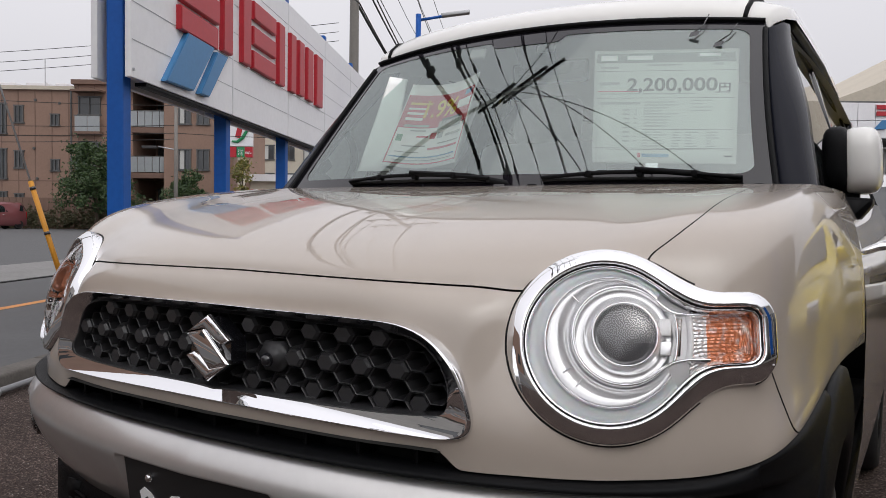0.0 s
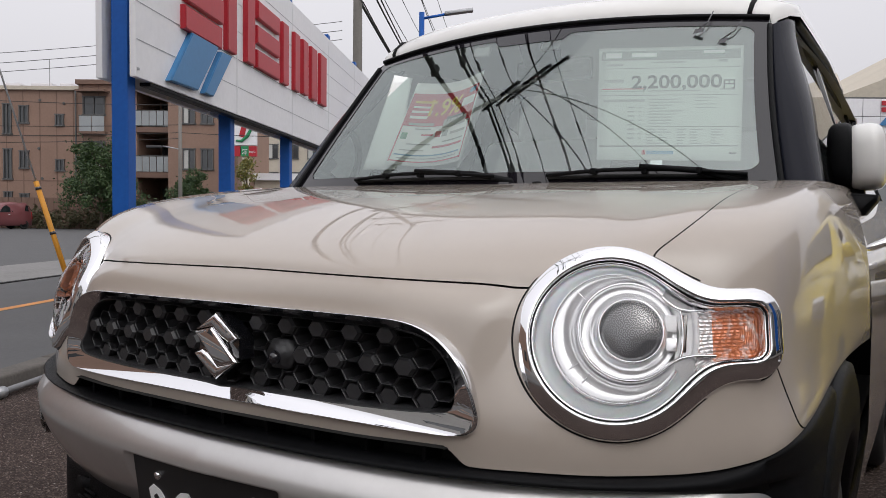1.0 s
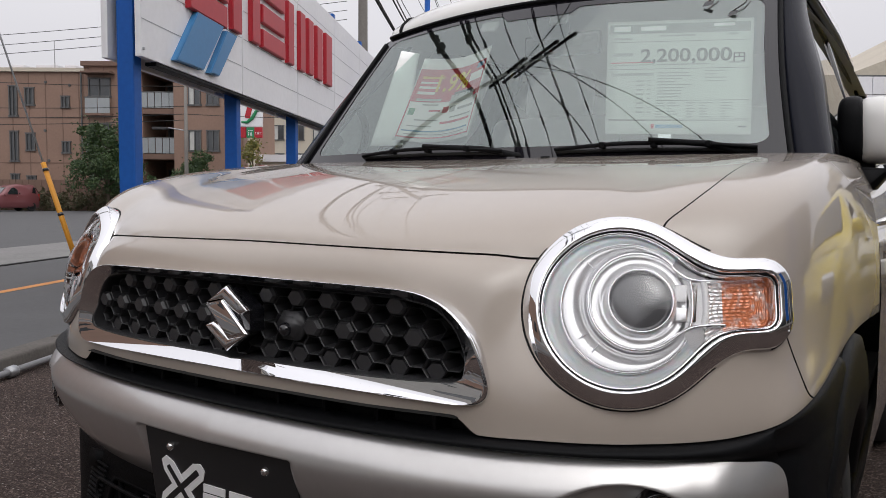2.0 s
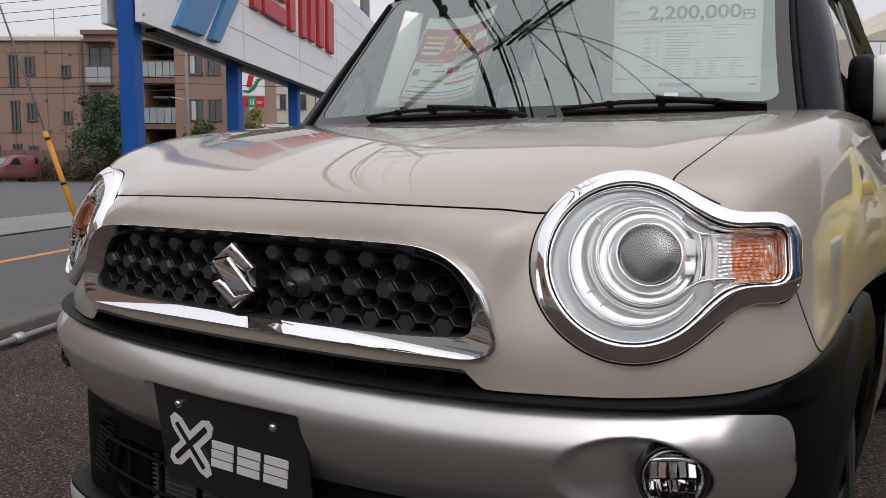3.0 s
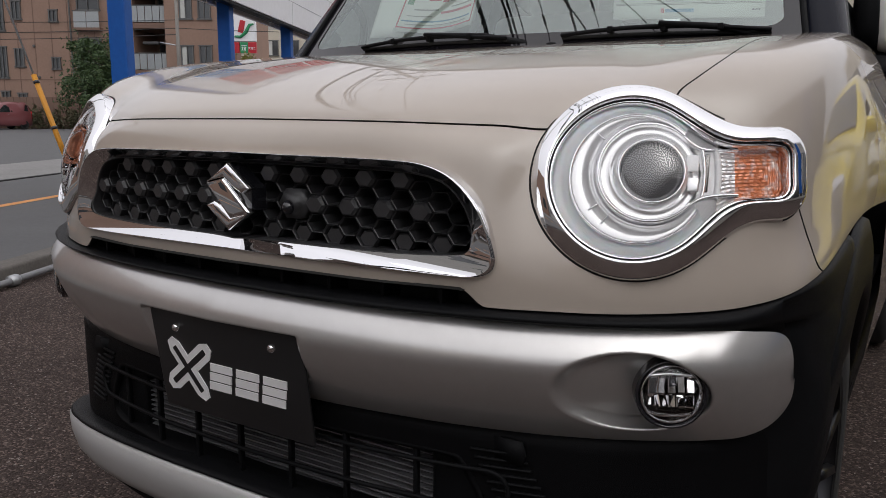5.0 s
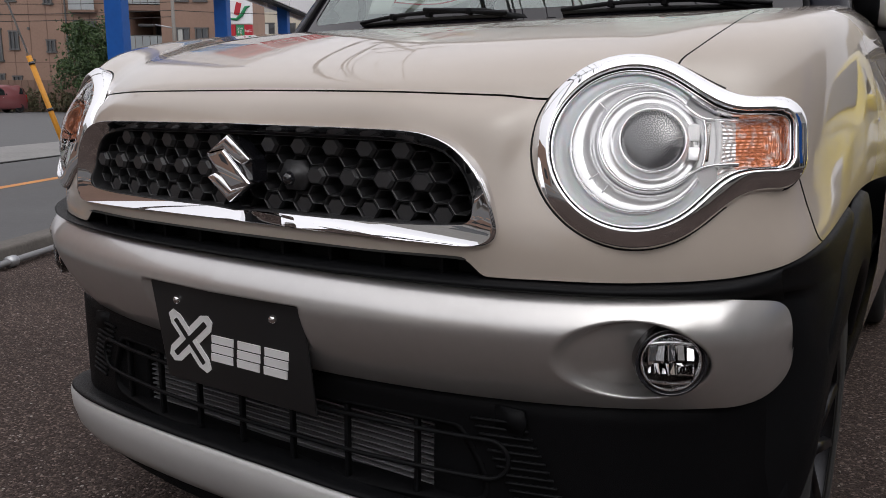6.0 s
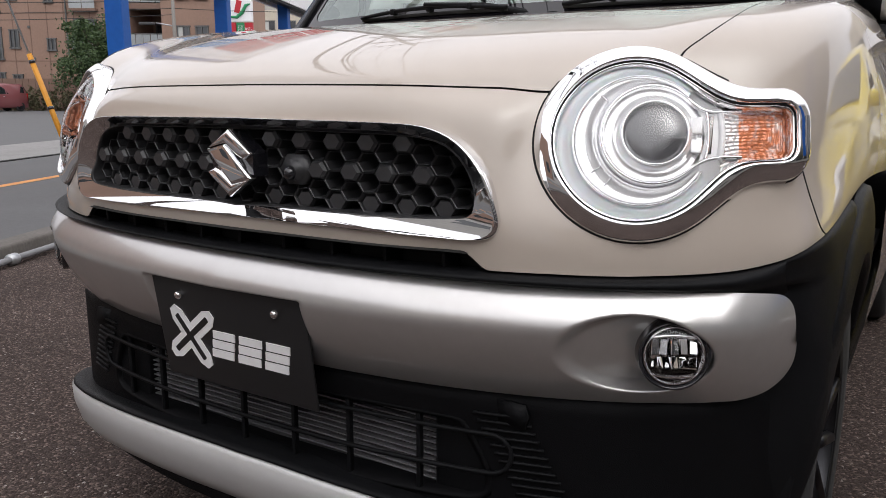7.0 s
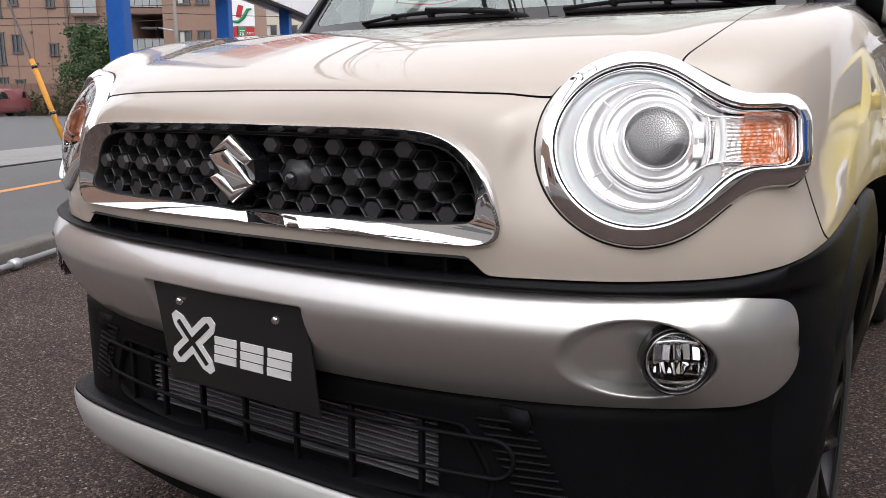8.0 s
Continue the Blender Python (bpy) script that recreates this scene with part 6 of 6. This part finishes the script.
POLE_A, POLE_B, POLE_C = ground_at(1.85, 2.5), far(-1.87, 16.0), ground_at(38, 2.6)
power_pole(POLE_A, 9.6, "tall slim grey utility pole at the kerb with crossarms", True, material("pale_pole", (0.40, 0.40, 0.38), 0.85, 0.0, 0.0, 0.12, 2.0, 0.3, 50.0), 0.55)
power_pole(POLE_B, 9.0, "weathered utility pole behind the sign with wires")
thin = power_pole(far(-13.75, 40.0), 6.8, "thin concrete pole with a lamp before the apartment building", False)
part("lamp_arm", tube([Vector((0, 0, 4.35)), VIEW_X * -0.9 + Vector((0, 0, 4.5))], 0.03, 8), STEEL, thin)
part("lamp_head", box((0.75, 0.22, 0.13), VIEW_X * -1.35 + Vector((0, 0, 4.47)), 0.03, Matrix.Rotation(math.atan2(VIEW_X.y, VIEW_X.x), 4, "Z")), IRON, thin)


def wire(a, b, sag, r=0.009, splices=(), name="overhead_wire", label="black overhead wire slung between poles"):
    a, b = Vector(a), Vector(b)
    pts = [a.lerp(b, t) + Vector((0, 0, -4 * sag * t * (1 - t))) for t in np.linspace(0, 1, 24)]
    ob = tagged(part(name, tube(pts, r, 6), WIRE), label, "wire", "overhead wires")
    for i, f in enumerate(splices):
        p, q = a.lerp(b, f), a.lerp(b, f + 0.35 / (b - a).length)
        p.z, q.z = p.z - 4 * sag * f * (1 - f), q.z - 4 * sag * f * (1 - f)
        part("splice", tube([p, p.lerp(q, 0.2), p.lerp(q, 0.8), q], [r, r * 2.6, r * 2.2, r], 6), WIRE, ob)
    return ob


BACK = POLE_A - ALONG * 30
for k, (h, c, r) in enumerate(((8.7, -0.7, 0.010), (8.7, -0.2, 0.010), (8.7, 0.45, 0.010), (7.75, -0.55, 0.012), (7.75, 0.5, 0.012), (6.6, 0.1, 0.022), (6.3, -0.15, 0.016), (5.9, 0.12, 0.030), (5.6, -0.1, 0.014))):
    off = ACROSS * c + Vector((0, 0, h))
    wire(POLE_A + off, POLE_B + off - Vector((0, 0, 0.2)), 0.25 + 0.04 * k, r, (0.06 + 0.01 * k, 0.14 + 0.012 * k))
    wire(POLE_B + off - Vector((0, 0, 0.2)), POLE_C + off, 0.5, r)
    wire(BACK + off, POLE_A + off, 0.6 + 0.03 * k, r, (0.80 + 0.013 * k, 0.87 + 0.009 * k, 0.93 + 0.004 * (k % 4)))
# service drops over the lot
for dx, dy, dz, h in ((6.5, -7.5, 6.4, 7.7), (9.0, -3.0, 6.8, 7.7), (8.2, -5.2, 6.6, 8.6), (7.0, 9.0, 6.5, 7.6)):
    wire(POLE_A + Vector((0, 0, h)), Vector((dx, dy, dz)), 0.5, 0.011)
# wires along the far side
for x0, z0, x1, z1, d in ((-40, 7.9, -13.75, 6.6, 40), (-40, 5.4, -13.75, 5.2, 40), (-40, 5.0, -13.75, 4.9, 40), (-40, 6.1, -13.75, 5.6, 40), (-13.75, 6.6, 6, 6.9, 40), (-13.75, 5.2, 6, 5.6, 40), (-40, 8.5, -6, 11.4, 44), (-40, 9.1, -6, 11.9, 44), (-40, 8.0, -6, 10.9, 44)):
    wire(far(x0, d, z0), far(x1, d, z1), 0.35, 0.016)

# yellow sleeve on the guy wire
guy_top, guy_low = far(-4.774, 9.0, 1.405), far(-4.584, 9.0, 0.804)
foot = guy_low + (guy_top - guy_low) * (-guy_low.z / (guy_top.z - guy_low.z))
top_dir = (guy_top - guy_low).normalized()
guy = part("guy_wire", tube([foot, foot + top_dir * 8.5], 0.011, 6), STEEL)
tagged(guy, "steel guy wire with a yellow plastic sleeve", "guy wire")
part("sleeve", tube([foot + top_dir * 0.03, foot + top_dir * 1.474], 0.030, 14), YELLOW, guy, "yellow plastic sleeve")
for s_ in (0.83, 1.37):
    part("band", tube([foot + top_dir * s_, foot + top_dir * (s_ + 0.035)], 0.034, 14), GLOSS, guy)

# blue street lamp behind the car
lamp_post = thing("street_lamp", "blue street lamp with a grey flat head", "street lamp", Matrix.Translation(far(-0.60, 17.0)))
part("post", tube([(0, 0, 0), (0, 0, 5.45)], 0.06, 14), BLUE, lamp_post)
ax_ = VIEW_X
part("arm", tube([Vector((0, 0, 5.32)), ax_ * 0.55 + Vector((0, 0, 5.42))], 0.03, 10), BLUE, lamp_post)
part("head", box((0.62, 0.16, 0.08), ax_ * 0.80 + Vector((0, 0, 5.47)), 0.02, Matrix.Rotation(math.atan2(ax_.y, ax_.x), 4, "Z") @ Matrix.Rotation(radians(-8), 4, "Y")), STEEL, lamp_post)

# grey pipe lying along the kerb
pipe = part("ground_pipe", tube([ground_at(a, 2.36, 0.035) for a in np.linspace(-4, 9, 14)], 0.019, 12), material("grey_pipe", (0.17, 0.17, 0.175), 0.5, 0.0, 0.0, 0.1, 5.0), None)
tagged(pipe, "grey plastic pipe lying along the kerb", "pipe")
for a in (1.2, 3.0, 5.0):
    part("clip", tube([ground_at(a - 0.03, 2.36, 0.035), ground_at(a + 0.03, 2.36, 0.035)], 0.033, 12), STEEL, pipe)


# ---- trees and hedges ----
def leafy(name, colour, colour2):
    m = material(name, colour, 0.6, 0.0, 0.0, 0.3, 1.5)
    n, k = m.node_tree.nodes, m.node_tree.links
    geo, mix = n.new("ShaderNodeNewGeometry"), n.new("ShaderNodeMix")
    mix.data_type = "RGBA"
    mix.inputs["A"].default_value, mix.inputs["B"].default_value = (*colour, 1), (*colour2, 1)
    k.new(geo.outputs["Random Per Island"], mix.inputs["Factor"])
    k.new(mix.outputs["Result"], n["Principled BSDF"].inputs["Base Color"])
    return m


LEAF = leafy("green_leaf", (0.018, 0.045, 0.013), (0.05, 0.085, 0.02))
LEAF_DRY = leafy("dry_leaf", (0.09, 0.065, 0.03), (0.05, 0.06, 0.022))
LEAF_GOLD = leafy("golden_leaf", (0.20, 0.16, 0.03), (0.10, 0.12, 0.03))
BARK = material("bark", (0.09, 0.065, 0.05), 0.9, 0.0, 0.0, 0.3, 8.0, 0.6, 60.0)
leaf_rng = np.random.default_rng(11)


def leaves(bm, middle, size, count, leaf):
    """Scatters small bent leaves through a lumpy cloud."""
    pts = leaf_rng.normal(0, 1, (count, 3))
    pts = pts / np.linalg.norm(pts, axis=1, keepdims=True) * leaf_rng.uniform(0.35, 1.0, (count, 1)) ** 0.5
    for p in pts:
        c = Vector(middle) + Vector((p[0] * size[0], p[1] * size[1], p[2] * size[2]))
        a = Vector(leaf_rng.normal(0, 1, 3)).normalized()
        b = a.orthogonal().normalized()
        l = leaf * leaf_rng.uniform(0.6, 1.3)
        n = a.cross(b)
        q = [bm.verts.new(c + v) for v in (a * l, b * l * 0.5 + n * l * 0.1, -a * l, -b * l * 0.5 + n * l * 0.1)]
        bm.faces.new(q)


def tree(at, height, spread, mat, label, clumps=9, count=160, leaf=0.16):
    t = thing("tree", label, "tree", Matrix.Translation(at))
    tr = tube([(0, 0, 0), (0.05, 0.02, height * 0.35), (-0.04, 0.05, height * 0.75)], [0.11, 0.08, 0.03], 10)
    crown = bmesh.new()
    for i in range(clumps):
        a, h = leaf_rng.uniform(0, math.tau), leaf_rng.uniform(0.30, 0.95)
        r = spread * leaf_rng.uniform(0.15, 1.15) * (1.2 - h * 0.75)
        c = (r * math.cos(a), r * math.sin(a), height * h)
        tube([(0, 0, height * h * 0.7), ((c[0]) * 0.6, c[1] * 0.6, height * h * 0.9), c], [0.035, 0.02, 0.008], 6, bm=tr)
        s = spread * leaf_rng.uniform(0.14, 0.46)
        leaves(crown, c, (s, s, s * leaf_rng.uniform(0.5, 1.1)), int(count * s / spread / 0.3), leaf * leaf_rng.uniform(0.8, 1.3))
        leaves(crown, c, (s * 1.7, s * 1.7, s * 1.5), count // 8, leaf)
    part("trunk", tr, BARK, t)
    part("crown", crown, mat, t)
    return t


tree(far(-21.2, 47.5), 5.5, 2.2, LEAF, "dense green tree before the apartment building", 46, 240, 0.085)
tree(far(-20.9, 49.0), 3.6, 1.4, LEAF, "green tree beside the balconies", 24, 240, 0.075)
tree(far(-15.9, 48.0), 3.6, 1.3, LEAF, "small green tree by the thin pole", 24, 240, 0.075)
tree(far(-11.9, 46.0), 4.6, 1.3, LEAF_GOLD, "sparse yellowing young tree by the shop", 12, 130, 0.08)
hedge = bmesh.new()
for i in range(22):
    leaves(hedge, far(-29.5 + 0.42 * i, 49.5 + 0.3 * math.sin(i * 2.1), 0.65), (0.5, 0.4, 0.65 + 0.35 * math.sin(i * 1.7)), 300, 0.08)
tagged(part("hedge", hedge, LEAF_DRY), "dry brown and green hedge along the building", "hedge", "", "stuff")
farpart("garden_wall", box((10, 0.3, 2.0), (-24.6, 50.6, 1.0)), JOINT, apart)
for i in range(24):
    farpart("fence_slat", box((0.08, 0.06, 1.95), (-29.4 + 0.42 * i, 50.44, 1.0), 0.01), JOINT, apart)
for x0, x1, c in ((-26, -21, 33.0), (-33, -28, 30.0)):
    bm = box((x1 - x0, 0.14, 0.006), ((x0 + x1) / 2, c, 0.006))
    bmesh.ops.transform(bm, matrix=FAR, verts=bm.verts)
    tagged(part("white_line", bm, LINE_WHITE), "faded white parking line on the forecourt", "road marking", "", "structure")

# blue cloth banner beyond the yellow car
banner = thing("banner", "blue cloth banner on a thin white pole", "banner", pose(3.7, 2.7, 0.0, 0, 0, -50))
part("pole", tube([(-0.30, 0, 0.06), (-0.30, 0, 2.7)], 0.012, 8), PLATE_WHITE, banner)
part("cloth", sheet([[(x - 0.28, 0.03 * math.sin(5 * x + z), z) for x in np.linspace(0, 0.62, 12)] for z in np.linspace(0.85, 2.65, 16)]), BLUE, banner)
part("foot", box((0.42, 0.42, 0.07), (-0.30, 0, 0.036), 0.02), PLATE_WHITE, banner)

# unseen wing, added to close the lot on the driver's far side and bound reflections
wing = thing("unseen_wing", "unseen long grey wing added to close the lot", "building", pose(7.0, -2.0, 0.0))
part("wall", box((0.25, 24.0, 4.6), (0, 0, 2.3), 0.01), CONCRETE, wing)
part("parapet", box((0.45, 24.2, 0.35), (0, 0, 4.7), 0.02), SIGN_WHITE, wing)
for i in range(9):
    pane = part("window", box((0.06, 2.2, 2.3), (-0.14, -10.4 + 2.6 * i, 1.5), 0.01), WINDOW_DARK, wing)
    part("frame", box((0.09, 2.36, 0.08), (-0.15, -10.4 + 2.6 * i, 2.68), 0.01), STEEL, pane)

# unseen building row added behind the visitor: closes the place, darkens the car's lower front
front = thing("unseen_street_front", "unseen plain building front added to shade the car's front", "building")
turn_front = Matrix.Translation(ground_at(-26, 12.6)) @ turn_road
for a, w, h, mat in ((-14.0, 11.0, 6.2, CONCRETE), (-1.5, 13.0, 7.4, BRICK), (10.5, 10.5, 5.4, PALE_WALL), (18.5, 5.0, 6.6, CONCRETE), (27.5, 12.0, 5.2, BRICK)):
    wall = box((6.0, w, h), (0, a, h / 2), 0.02)
    bmesh.ops.transform(wall, matrix=turn_front, verts=wall.verts)
    wall = part("wall", wall, mat, front, "", False)
    for z in np.arange(1.6, h - 1.0, 2.7):
        for k in np.arange(-w / 2 + 1.4, w / 2 - 1.0, 2.4):
            pane = box((0.08, 1.2, 1.3), (3.0, a + k, z), 0.01)
            bmesh.ops.transform(pane, matrix=turn_front, verts=pane.verts)
            part("window", pane, WINDOW_DARK, wall, "", False)
